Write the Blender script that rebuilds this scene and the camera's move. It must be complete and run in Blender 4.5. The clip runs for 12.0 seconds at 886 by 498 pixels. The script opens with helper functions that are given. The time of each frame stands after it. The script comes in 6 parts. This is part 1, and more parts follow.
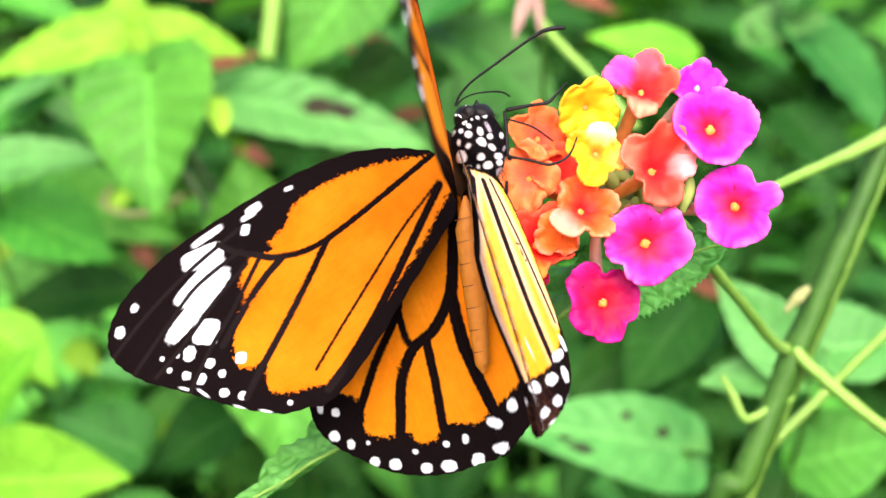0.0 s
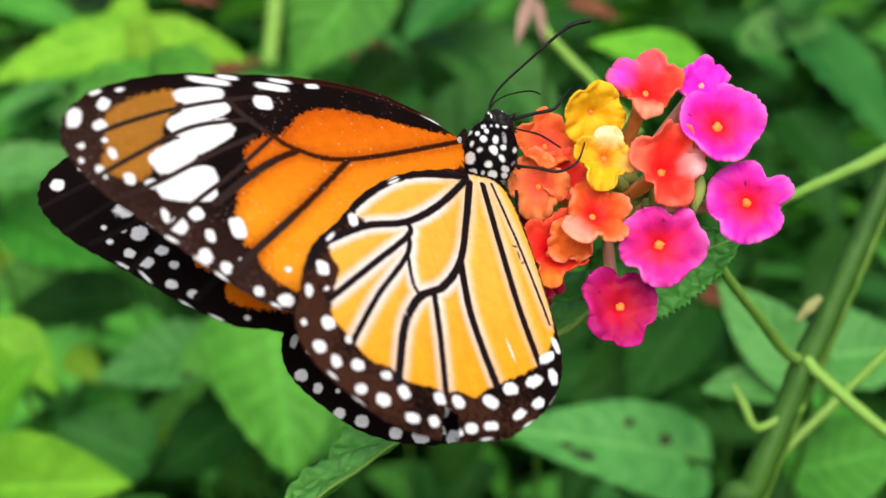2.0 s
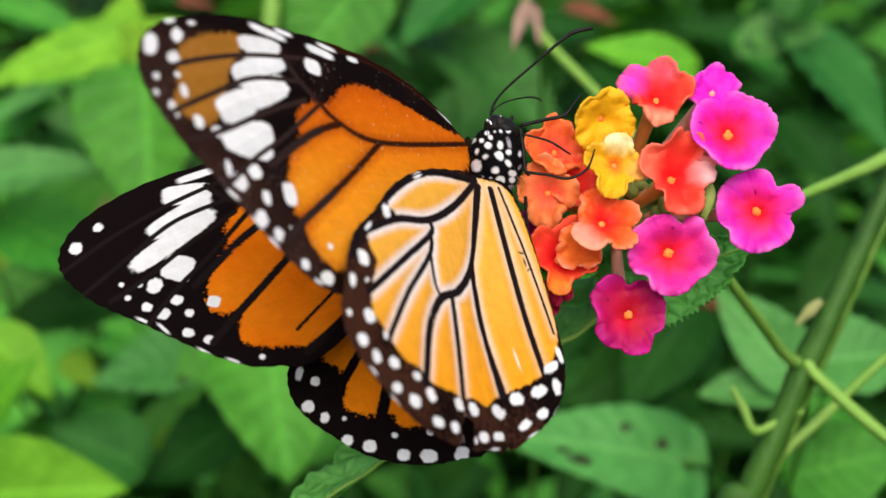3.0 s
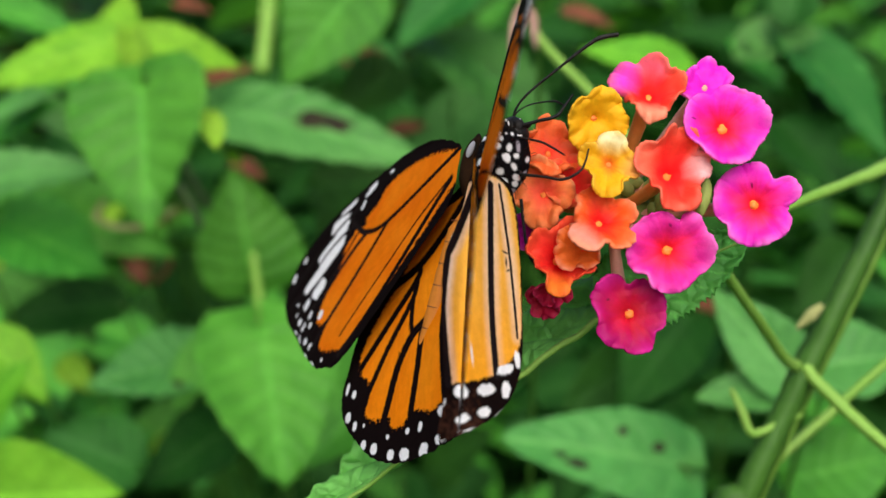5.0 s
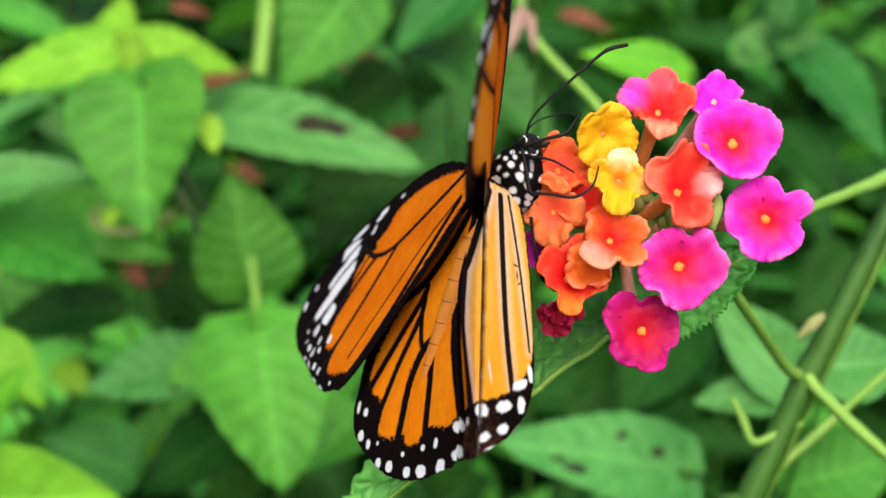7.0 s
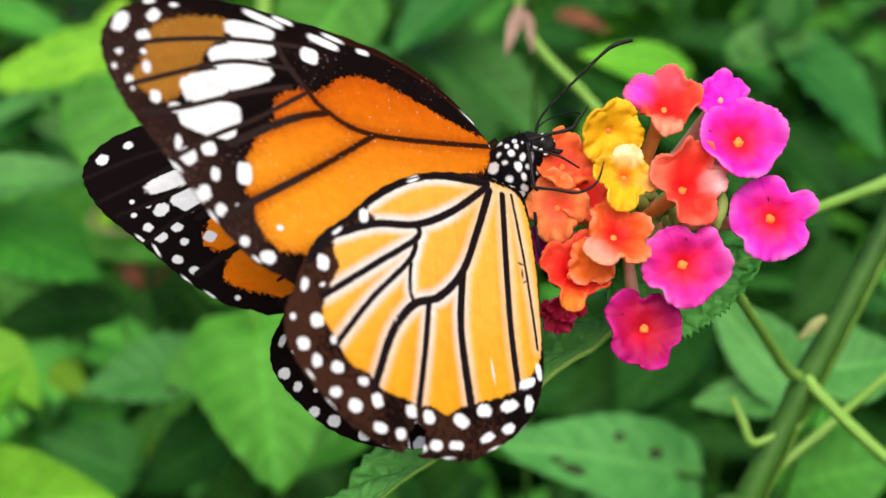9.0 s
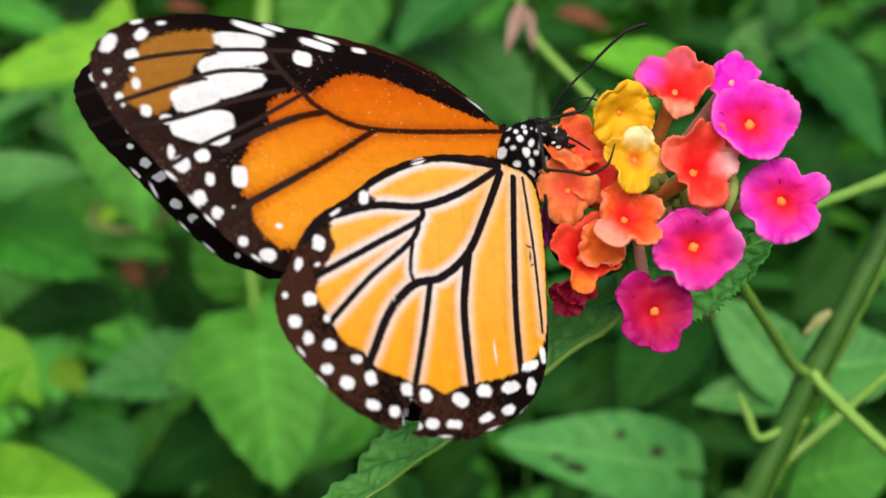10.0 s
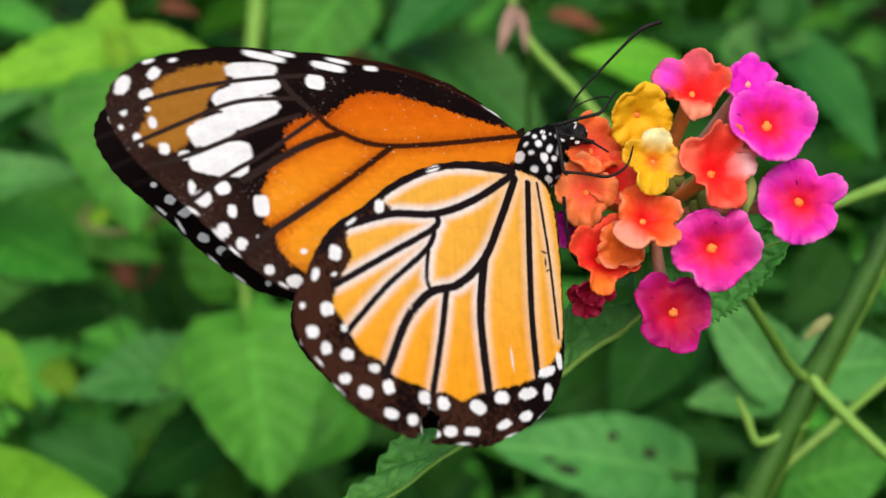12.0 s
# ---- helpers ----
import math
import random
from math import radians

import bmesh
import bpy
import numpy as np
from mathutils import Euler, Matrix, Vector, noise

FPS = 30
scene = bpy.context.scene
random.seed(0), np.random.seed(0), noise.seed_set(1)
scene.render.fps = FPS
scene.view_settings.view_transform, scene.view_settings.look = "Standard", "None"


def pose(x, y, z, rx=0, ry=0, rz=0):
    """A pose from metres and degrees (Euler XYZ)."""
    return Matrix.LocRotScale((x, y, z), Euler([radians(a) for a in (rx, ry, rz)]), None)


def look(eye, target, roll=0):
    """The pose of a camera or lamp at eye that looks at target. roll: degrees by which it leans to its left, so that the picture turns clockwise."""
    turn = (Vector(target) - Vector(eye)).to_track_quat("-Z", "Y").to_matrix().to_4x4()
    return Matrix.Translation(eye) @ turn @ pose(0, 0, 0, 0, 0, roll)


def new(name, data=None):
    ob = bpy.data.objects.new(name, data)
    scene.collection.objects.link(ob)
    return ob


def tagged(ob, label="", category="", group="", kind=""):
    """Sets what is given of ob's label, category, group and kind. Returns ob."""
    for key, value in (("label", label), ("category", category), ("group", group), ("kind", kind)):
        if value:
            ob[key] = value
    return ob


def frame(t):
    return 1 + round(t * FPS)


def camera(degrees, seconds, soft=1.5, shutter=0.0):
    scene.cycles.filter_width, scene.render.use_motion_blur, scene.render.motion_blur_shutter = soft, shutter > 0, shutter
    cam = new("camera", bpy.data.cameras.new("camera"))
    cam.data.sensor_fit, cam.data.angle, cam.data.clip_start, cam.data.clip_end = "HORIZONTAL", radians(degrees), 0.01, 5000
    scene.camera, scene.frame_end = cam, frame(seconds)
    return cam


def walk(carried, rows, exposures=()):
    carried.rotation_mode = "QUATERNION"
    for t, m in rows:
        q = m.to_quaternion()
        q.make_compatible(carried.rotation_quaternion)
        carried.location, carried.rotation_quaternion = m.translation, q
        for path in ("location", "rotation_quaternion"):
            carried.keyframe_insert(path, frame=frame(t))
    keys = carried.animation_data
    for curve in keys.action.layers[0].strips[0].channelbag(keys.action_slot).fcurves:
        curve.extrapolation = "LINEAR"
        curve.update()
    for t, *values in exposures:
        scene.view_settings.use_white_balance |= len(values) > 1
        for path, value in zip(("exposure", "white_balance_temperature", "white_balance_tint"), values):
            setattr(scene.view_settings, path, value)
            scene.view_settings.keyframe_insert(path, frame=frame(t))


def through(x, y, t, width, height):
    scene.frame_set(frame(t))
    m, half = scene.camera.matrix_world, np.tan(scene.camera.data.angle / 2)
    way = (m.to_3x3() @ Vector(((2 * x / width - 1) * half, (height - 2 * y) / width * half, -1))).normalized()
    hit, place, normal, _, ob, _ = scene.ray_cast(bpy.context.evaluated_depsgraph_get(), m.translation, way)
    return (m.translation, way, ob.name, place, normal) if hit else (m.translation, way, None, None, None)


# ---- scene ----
from math import cos, sin, pi, exp

MM = 0.001
# The view runs down a slope into the undergrowth; places are given in millimetres on that slope:
# x to the right, y away along the view, z up across it. The flower stands 0.45 m above the ground.
SLOPE = pose(0, 0, 0.45, -22)


def at(x, y, z, rx=0, ry=0, rz=0):
    return SLOPE @ pose(x * MM, y * MM, z * MM, rx, ry, rz)


def local(x, y, z, rx=0, ry=0, rz=0):
    return pose(x * MM, y * MM, z * MM, rx, ry, rz)


# ---- camera: a phone held close to the flower, easing forward a few millimetres ----
cam = camera(42, 12.0, 1.5)
cam.data.dof.use_dof = True
cam.data.dof.focus_distance = 0.116
cam.data.dof.aperture_fstop = 24
walk(cam, [(t, at(0, -114.4 + fwd, 0, rx, 0, rz)) for t, fwd, rx, rz in [(0, -2.00, 89.294, 0.264), (0.5, -1.83, 89.398, 0.293), (1, -1.67, 89.445, 0.323), (1.5, -1.50, 89.520, 0.352), (2, -1.33, 89.614, 0.362), (2.5, -1.17, 89.718, 0.316), (3, -1.00, 89.820, 0.177), (5, -0.33, 89.980, 0.008), (5.5, -0.17, 90.000, 0.018), (6, 0.00, 90.000, 0.000), (6.5, 0.17, 90.066, -0.046), (7, 0.33, 90.188, -0.084), (9, 1.00, 90.227, -0.203), (9.5, 1.17, 90.180, -0.203), (10, 1.33, 90.114, -0.156), (10.5, 1.50, 90.095, -0.156), (11, 1.67, 90.041, -0.276), (11.5, 1.83, 90.090, -0.435), (12, 2.00, 90.202, -0.537)]],
     exposures=[(0, 1.02, 6500, 19), (0.5, 0.78, 6500, 17), (1, 0.42, 6500, 14), (1.5, 0.05, 6500, 11), (2, -0.08, 6500, 10), (3, -0.2, 6500, 10), (5, -0.12, 6500, 10), (6, 0.07, 6500, 10), (7, 0.2, 6500, 10), (9, -0.1, 6500, 10), (10, -0.33, 6500, 10), (12, -0.43, 6500, 10)])

# ---- daylight: bright haze, a soft sun high behind the camera ----
world = bpy.data.worlds.new("world")
scene.world = world
world.use_nodes = True
wn, wl = world.node_tree.nodes, world.node_tree.links
sky = wn.new("ShaderNodeTexSky")
sky.sky_type = "NISHITA"
sky.sun_disc = False
SUN_UP, SUN_TURN = 58, 172
sky.sun_elevation, sky.sun_rotation = radians(SUN_UP), radians(SUN_TURN)
sky.air_density, sky.dust_density, sky.ozone_density = 1.0, 4.0, 0.6
wl.new(sky.outputs[0], wn["Background"].inputs[0])
wn["Background"].inputs[1].default_value = 0.145
sun = new("sun", bpy.data.lights.new("sun", "SUN"))
sun.data.energy, sun.data.angle, sun.data.color = 3.6, radians(70), (1.0, 0.94, 0.83)
sun.matrix_world = look((sin(radians(SUN_TURN)) * cos(radians(SUN_UP)) * 5, cos(radians(SUN_TURN)) * cos(radians(SUN_UP)) * 5, sin(radians(SUN_UP)) * 5), (0, 0, 0.4))


# ---- materials ----
def node_material(name, rough=0.5, spec=0.5):
    m = bpy.data.materials.new(name)
    m.use_nodes = True
    b = m.node_tree.nodes["Principled BSDF"]
    b.inputs["Roughness"].default_value = rough
    b.inputs["Specular IOR Level"].default_value = spec
    return m, m.node_tree.nodes, m.node_tree.links, b


def mixed(n, l, kind, fac, a, b):
    x = n.new("ShaderNodeMix")
    x.data_type, x.blend_type = "RGBA", kind
    for sock, v in ((x.inputs[0], fac), (x.inputs[6], a), (x.inputs[7], b)):
        if isinstance(v, (float, int)):
            sock.default_value = v
        elif isinstance(v, tuple):
            sock.default_value = (*v, 1)
        else:
            l.new(v, sock)
    return x.outputs[2]


def noise_out(n, l, scale, detail=4.0, rough=0.6, coords="Object"):
    tc = n.new("ShaderNodeTexCoord")
    x = n.new("ShaderNodeTexNoise")
    x.inputs["Scale"].default_value = scale
    x.inputs["Detail"].default_value = detail
    x.inputs["Roughness"].default_value = rough
    l.new(tc.outputs[coords], x.inputs["Vector"])
    return x.outputs[0]


def ramp_out(n, l, fac, lo, hi):
    x = n.new("ShaderNodeMapRange")
    x.inputs["From Min"].default_value, x.inputs["From Max"].default_value = lo, hi
    l.new(fac, x.inputs["Value"])
    return x.outputs[0]


def bumped(n, l, b, height, strength, distance):
    x = n.new("ShaderNodeBump")
    x.inputs["Strength"].default_value = strength
    x.inputs["Distance"].default_value = distance
    l.new(height, x.inputs["Height"])
    l.new(x.outputs[0], b.inputs["Normal"])


def leaf_material(name, deep, light, through, rough=0.45, gloss=0.35, crinkle=0.0):
    """Leaf: mottled green with paler veins (from the mesh's own vein weight), letting some light through."""
    m, n, l, b = node_material(name, rough, gloss)
    big, mid, fine = noise_out(n, l, 26), noise_out(n, l, 130, 5, 0.7), noise_out(n, l, 420, 5)
    col = mixed(n, l, "MIX", ramp_out(n, l, big, 0.3, 0.7), deep, light)
    col = mixed(n, l, "MULTIPLY", 0.55, col, mixed(n, l, "MIX", ramp_out(n, l, mid, 0.35, 0.65), (0.58, 0.66, 0.6), (1.2, 1.15, 1.2)))
    col = mixed(n, l, "MULTIPLY", 0.35, col, mixed(n, l, "MIX", ramp_out(n, l, fine, 0.35, 0.65), (0.55, 0.6, 0.5), (1, 1, 1)))
    info = n.new("ShaderNodeObjectInfo")
    hsv = n.new("ShaderNodeHueSaturation")
    mr = n.new("ShaderNodeMapRange")
    mr.inputs["To Min"].default_value, mr.inputs["To Max"].default_value = 0.86, 1.14
    l.new(info.outputs["Random"], mr.inputs["Value"])
    l.new(mr.outputs[0], hsv.inputs["Value"])
    tint = n.new("ShaderNodeMapRange")
    tint.inputs["To Min"].default_value, tint.inputs["To Max"].default_value = 0.49, 0.512
    spread = n.new("ShaderNodeMath")
    spread.operation = "MULTIPLY"
    spread.inputs[1].default_value = 7.31
    part_of = n.new("ShaderNodeMath")
    part_of.operation = "FRACT"
    l.new(info.outputs["Random"], spread.inputs[0])
    l.new(spread.outputs[0], part_of.inputs[0])
    l.new(part_of.outputs[0], tint.inputs["Value"])
    l.new(tint.outputs[0], hsv.inputs["Hue"])
    l.new(col, hsv.inputs["Color"])
    vein = n.new("ShaderNodeAttribute")
    vein.attribute_name = "vein"
    pale = tuple(min(1, 1.35 * c + 0.01) for c in light)
    col = mixed(n, l, "MIX", vein.outputs["Fac"], hsv.outputs[0], pale)
    l.new(col, b.inputs["Base Color"])
    if crinkle:
        tc = n.new("ShaderNodeTexCoord")
        warp = mixed(n, l, "ADD", 0.0012, tc.outputs["Object"], noise_out(n, l, 500, 2))
        cell = n.new("ShaderNodeTexVoronoi")
        cell.feature = "DISTANCE_TO_EDGE"
        cell.inputs["Scale"].default_value = crinkle
        l.new(warp, cell.inputs["Vector"])
        puff = ramp_out(n, l, cell.outputs["Distance"], 0.0, 0.32)
        # Shading of the crinkles in the colour: creases darker, raised cells lighter.
        col = mixed(n, l, "MULTIPLY", 0.5, col, mixed(n, l, "MIX", puff, (0.62, 0.7, 0.62), (1.12, 1.1, 1.12)))
        l.new(col, b.inputs["Base Color"])
        bumped(n, l, b, puff, 0.7, 0.0005)
    else:
        bumped(n, l, b, mid, 0.55, 0.0022)
    t = n.new("ShaderNodeBsdfTranslucent")
    l.new(mixed(n, l, "MULTIPLY", 1.0, col, (1.5, 1.4, 0.6)), t.inputs["Color"])
    s = n.new("ShaderNodeMixShader")
    s.inputs[0].default_value = through
    l.new(b.outputs[0], s.inputs[1])
    l.new(t.outputs[0], s.inputs[2])
    l.new(s.outputs[0], n["Material Output"].inputs[0])
    return m


LEAF_MID = leaf_material("leaf_mid_green", (0.044, 0.25, 0.020), (0.108, 0.42, 0.042), 0.32, 0.48, 0.24)
LEAF_BRIGHT = leaf_material("leaf_yellow_green", (0.17, 0.43, 0.020), (0.33, 0.62, 0.045), 0.35, 0.5, 0.22)
LEAF_COOL = leaf_material("leaf_cool_green", (0.068, 0.28, 0.046), (0.150, 0.43, 0.095), 0.28, 0.45, 0.32)
# Deep green leaves; also a darkened copy that puts shade into the colour.
LEAF_DARK = leaf_material("leaf_deep_and_shaded_green", (0.005, 0.042, 0.004), (0.020, 0.098, 0.010), 0.25, 0.55, 0.10)
LEAF_LIME = leaf_material("leaf_lime_green", (0.12, 0.42, 0.018), (0.23, 0.55, 0.035), 0.35, 0.5, 0.2)
# Shaded copy of the mid green, for leaves that stand in half shade.
LEAF_SHADE = leaf_material("leaf_shaded_green", (0.022, 0.135, 0.018), (0.058, 0.24, 0.038), 0.25, 0.5, 0.18)
LANTANA_LEAF = leaf_material("lantana_leaf", (0.12, 0.46, 0.075), (0.20, 0.60, 0.13), 0.35, 0.5, 0.3, 520)


def stem_material(name, a, b_, rough=0.55):
    m, n, l, b = node_material(name, rough, 0.35)
    big, fine = noise_out(n, l, 90), noise_out(n, l, 900, 4)
    col = mixed(n, l, "MIX", ramp_out(n, l, big, 0.3, 0.7), a, b_)
    col = mixed(n, l, "MULTIPLY", 0.4, col, mixed(n, l, "MIX", fine, (0.5, 0.5, 0.5), (1.2, 1.2, 1.2)))
    l.new(col, b.inputs["Base Color"])
    bumped(n, l, b, fine, 0.6, 0.0004)
    return m


STEM = stem_material("stem_green", (0.024, 0.090, 0.008), (0.062, 0.18, 0.018))
STEM_PALE = stem_material("stem_pale_green", (0.17, 0.38, 0.04), (0.28, 0.50, 0.09))
# Lighter copy of the stem green, for the side that catches the light.
STEM_LIT = stem_material("stem_lit_green", (0.075, 0.19, 0.016), (0.15, 0.29, 0.035))
STEM_DARK = stem_material("stem_dark", (0.02, 0.04, 0.012), (0.05, 0.10, 0.02))
DRY = stem_material("dry_brown", (0.10, 0.028, 0.012), (0.20, 0.065, 0.025), 0.8)
# Browned dead tissue, and the shade seen through holes painted as dark brown.
DEAD_AND_HOLE_DARK = stem_material("dead_spot_and_hole_shade", (0.012, 0.010, 0.004), (0.035, 0.028, 0.010), 0.9)
DRY_PINK = stem_material("withered_petal", (0.24, 0.14, 0.11), (0.40, 0.26, 0.20), 0.7)
DRY_PALE = stem_material("dry_pale", (0.26, 0.29, 0.09), (0.40, 0.40, 0.16), 0.7)
GREY = stem_material("grey_fur", (0.25, 0.26, 0.30), (0.45, 0.46, 0.50), 0.8)
SOIL = stem_material("soil", (0.005, 0.005, 0.002), (0.030, 0.014, 0.006), 1.0)
SOIL.node_tree.nodes["Principled BSDF"].inputs["Specular IOR Level"].default_value = 0.03
BLACK = stem_material("insect_black", (0.006, 0.006, 0.007), (0.016, 0.014, 0.013), 0.4)
BLACK.node_tree.nodes["Principled BSDF"].inputs["Specular IOR Level"].default_value = 0.15
VEIN = stem_material("vein_black", (0.006, 0.003, 0.003), (0.012, 0.005, 0.004), 0.8)
VEIN.node_tree.nodes["Principled BSDF"].inputs["Specular IOR Level"].default_value = 0.05
WHITE = stem_material("insect_white", (0.75, 0.75, 0.76), (0.85, 0.85, 0.85), 0.6)
BROWN_FUR = stem_material("brown_fur", (0.008, 0.005, 0.003), (0.035, 0.016, 0.007), 0.95)
BROWN_FUR.node_tree.nodes["Principled BSDF"].inputs["Specular IOR Level"].default_value = 0.05
ABDOMEN = stem_material("abdomen_orange", (0.50, 0.15, 0.012), (0.66, 0.22, 0.02), 0.6)


def scaled_material(name, rough, spec, through, fine_scale, relief):
    """Colours kept in the mesh's own pattern, with the fine grain of scales or petal tissue."""
    m, n, l, b = node_material(name, rough, spec)
    a = n.new("ShaderNodeAttribute")
    a.attribute_name = "pattern"
    fine = noise_out(n, l, fine_scale, 3)
    mid = noise_out(n, l, fine_scale / 9, 4)
    col = mixed(n, l, "MULTIPLY", 0.2, a.outputs["Color"], mixed(n, l, "MIX", ramp_out(n, l, fine, 0.3, 0.7), (0.6, 0.6, 0.6), (1.15, 1.15, 1.15)))
    col = mixed(n, l, "MULTIPLY", 0.22, col, mixed(n, l, "MIX", ramp_out(n, l, mid, 0.35, 0.65), (0.65, 0.6, 0.55), (1.1, 1.1, 1.1)))
    l.new(col, b.inputs["Base Color"])
    bumped(n, l, b, fine, 0.5, relief)
    t = n.new("ShaderNodeBsdfTranslucent")
    l.new(col, t.inputs["Color"])
    s = n.new("ShaderNodeMixShader")
    s.inputs[0].default_value = through
    l.new(b.outputs[0], s.inputs[1])
    l.new(t.outputs[0], s.inputs[2])
    l.new(s.outputs[0], n["Material Output"].inputs[0])
    return m


WING = scaled_material("wing_scales", 0.8, 0.03, 0.16, 7000, 0.00004)
PETAL = scaled_material("petal", 0.5, 0.15, 0.12, 2600, 0.0001)


# ---- building helpers ----
def mesh_object(name, verts, faces, material, parent=None, label="", smooth=True, pattern=None, vein=None):
    """Links one mesh (vertices in millimetres) under a thing or part."""
    me = bpy.data.meshes.new(name)
    me.from_pydata([tuple(v) for v in np.asarray(verts, float) * MM], [], [tuple(f) for f in faces])
    if smooth:
        me.polygons.foreach_set("use_smooth", [True] * len(me.polygons))
    if pattern is not None:
        a = me.attributes.new("pattern", "FLOAT_COLOR", "POINT")
        rgba = np.ones((len(verts), 4))
        rgba[:, :3] = pattern
        a.data.foreach_set("color", rgba.ravel())
    if vein is not None:
        a = me.attributes.new("vein", "FLOAT", "POINT")
        a.data.foreach_set("value", np.asarray(vein, float).ravel())
    me.materials.append(material)
    ob = new(name, me)
    if parent is not None:
        ob.parent = parent
    if label:
        tagged(ob, label)
    return ob


def grid_faces(rows, cols, wrap=False):
    out = []
    for i in range(rows - 1):
        for j in range(cols if wrap else cols - 1):
            k = (j + 1) % cols
            out.append((i * cols + j, i * cols + k, (i + 1) * cols + k, (i + 1) * cols + j))
    return out


def smooth_path(points, steps=8, closed=False):
    """Catmull-Rom curve through a few control points."""
    p = np.asarray(points, float)
    n = len(p)
    out = []
    for i in range(n if closed else n - 1):
        if closed:
            a, b, c, d = p[i - 1], p[i], p[(i + 1) % n], p[(i + 2) % n]
        else:
            a, b, c, d = p[max(i - 1, 0)], p[i], p[i + 1], p[min(i + 2, n - 1)]
        for s in range(steps):
            t = s / steps
            out.append(0.5 * (2 * b + (c - a) * t + (2 * a - 5 * b + 4 * c - d) * t * t + (3 * b - a - 3 * c + d) * t ** 3))
    if not closed:
        out.append(p[-1])
    return np.array(out)


def tube(name, points, radii, material, parent=None, label="", sides=10, steps=6, knobs=0.0, square=0.0):
    """A round stalk along a smooth path, its radius going through the values given."""
    path = smooth_path(points, steps)
    n = len(path)
    rad = np.interp(np.linspace(0, 1, n), np.linspace(0, 1, len(radii)), radii)
    tang = np.gradient(path, axis=0)
    tang /= np.linalg.norm(tang, axis=1)[:, None] + 1e-12
    side = np.cross(tang[0], (0.3, 0.9, 0.2))
    verts = []
    for i in range(n):
        side = side - tang[i] * (side @ tang[i])
        side /= np.linalg.norm(side)
        up = np.cross(tang[i], side)
        for j in range(sides):
            a = 2 * pi * j / sides
            k = 1 + square * cos(4 * a) + knobs * noise.noise(Vector(path[i] * 0.35) + Vector((cos(a), sin(a), 7)))
            verts.append(path[i] + rad[i] * k * (cos(a) * side + sin(a) * up))
    faces = grid_faces(n, sides, True)
    faces += [tuple(range(sides))[::-1], tuple((n - 1) * sides + j for j in range(sides))]
    return mesh_object(name, verts, faces, material, parent, label)


def blob(name, centre, radii, material, parent=None, label="", rows=9, cols=14, turn=0.0, lump=0.0):
    """A rounded solid, a little uneven."""
    v = []
    for i in range(rows):
        th = pi * (i + 0.02) / (rows - 1 + 0.04)
        for j in range(cols):
            ph = 2 * pi * j / cols
            d = np.array((sin(th) * cos(ph), sin(th) * sin(ph), cos(th)))
            k = 1 + lump * noise.noise(Vector(d * 1.7) + Vector(centre))
            p = d * np.array(radii) * k
            c, s = cos(turn), sin(turn)
            v.append((centre[0] + c * p[0] + s * p[2], centre[1] + p[1], centre[2] - s * p[0] + c * p[2]))
    return mesh_object(name, v, grid_faces(rows, cols, True) + [tuple(range(cols)), tuple((rows - 1) * cols + j for j in range(cols))[::-1]], material, parent, label)


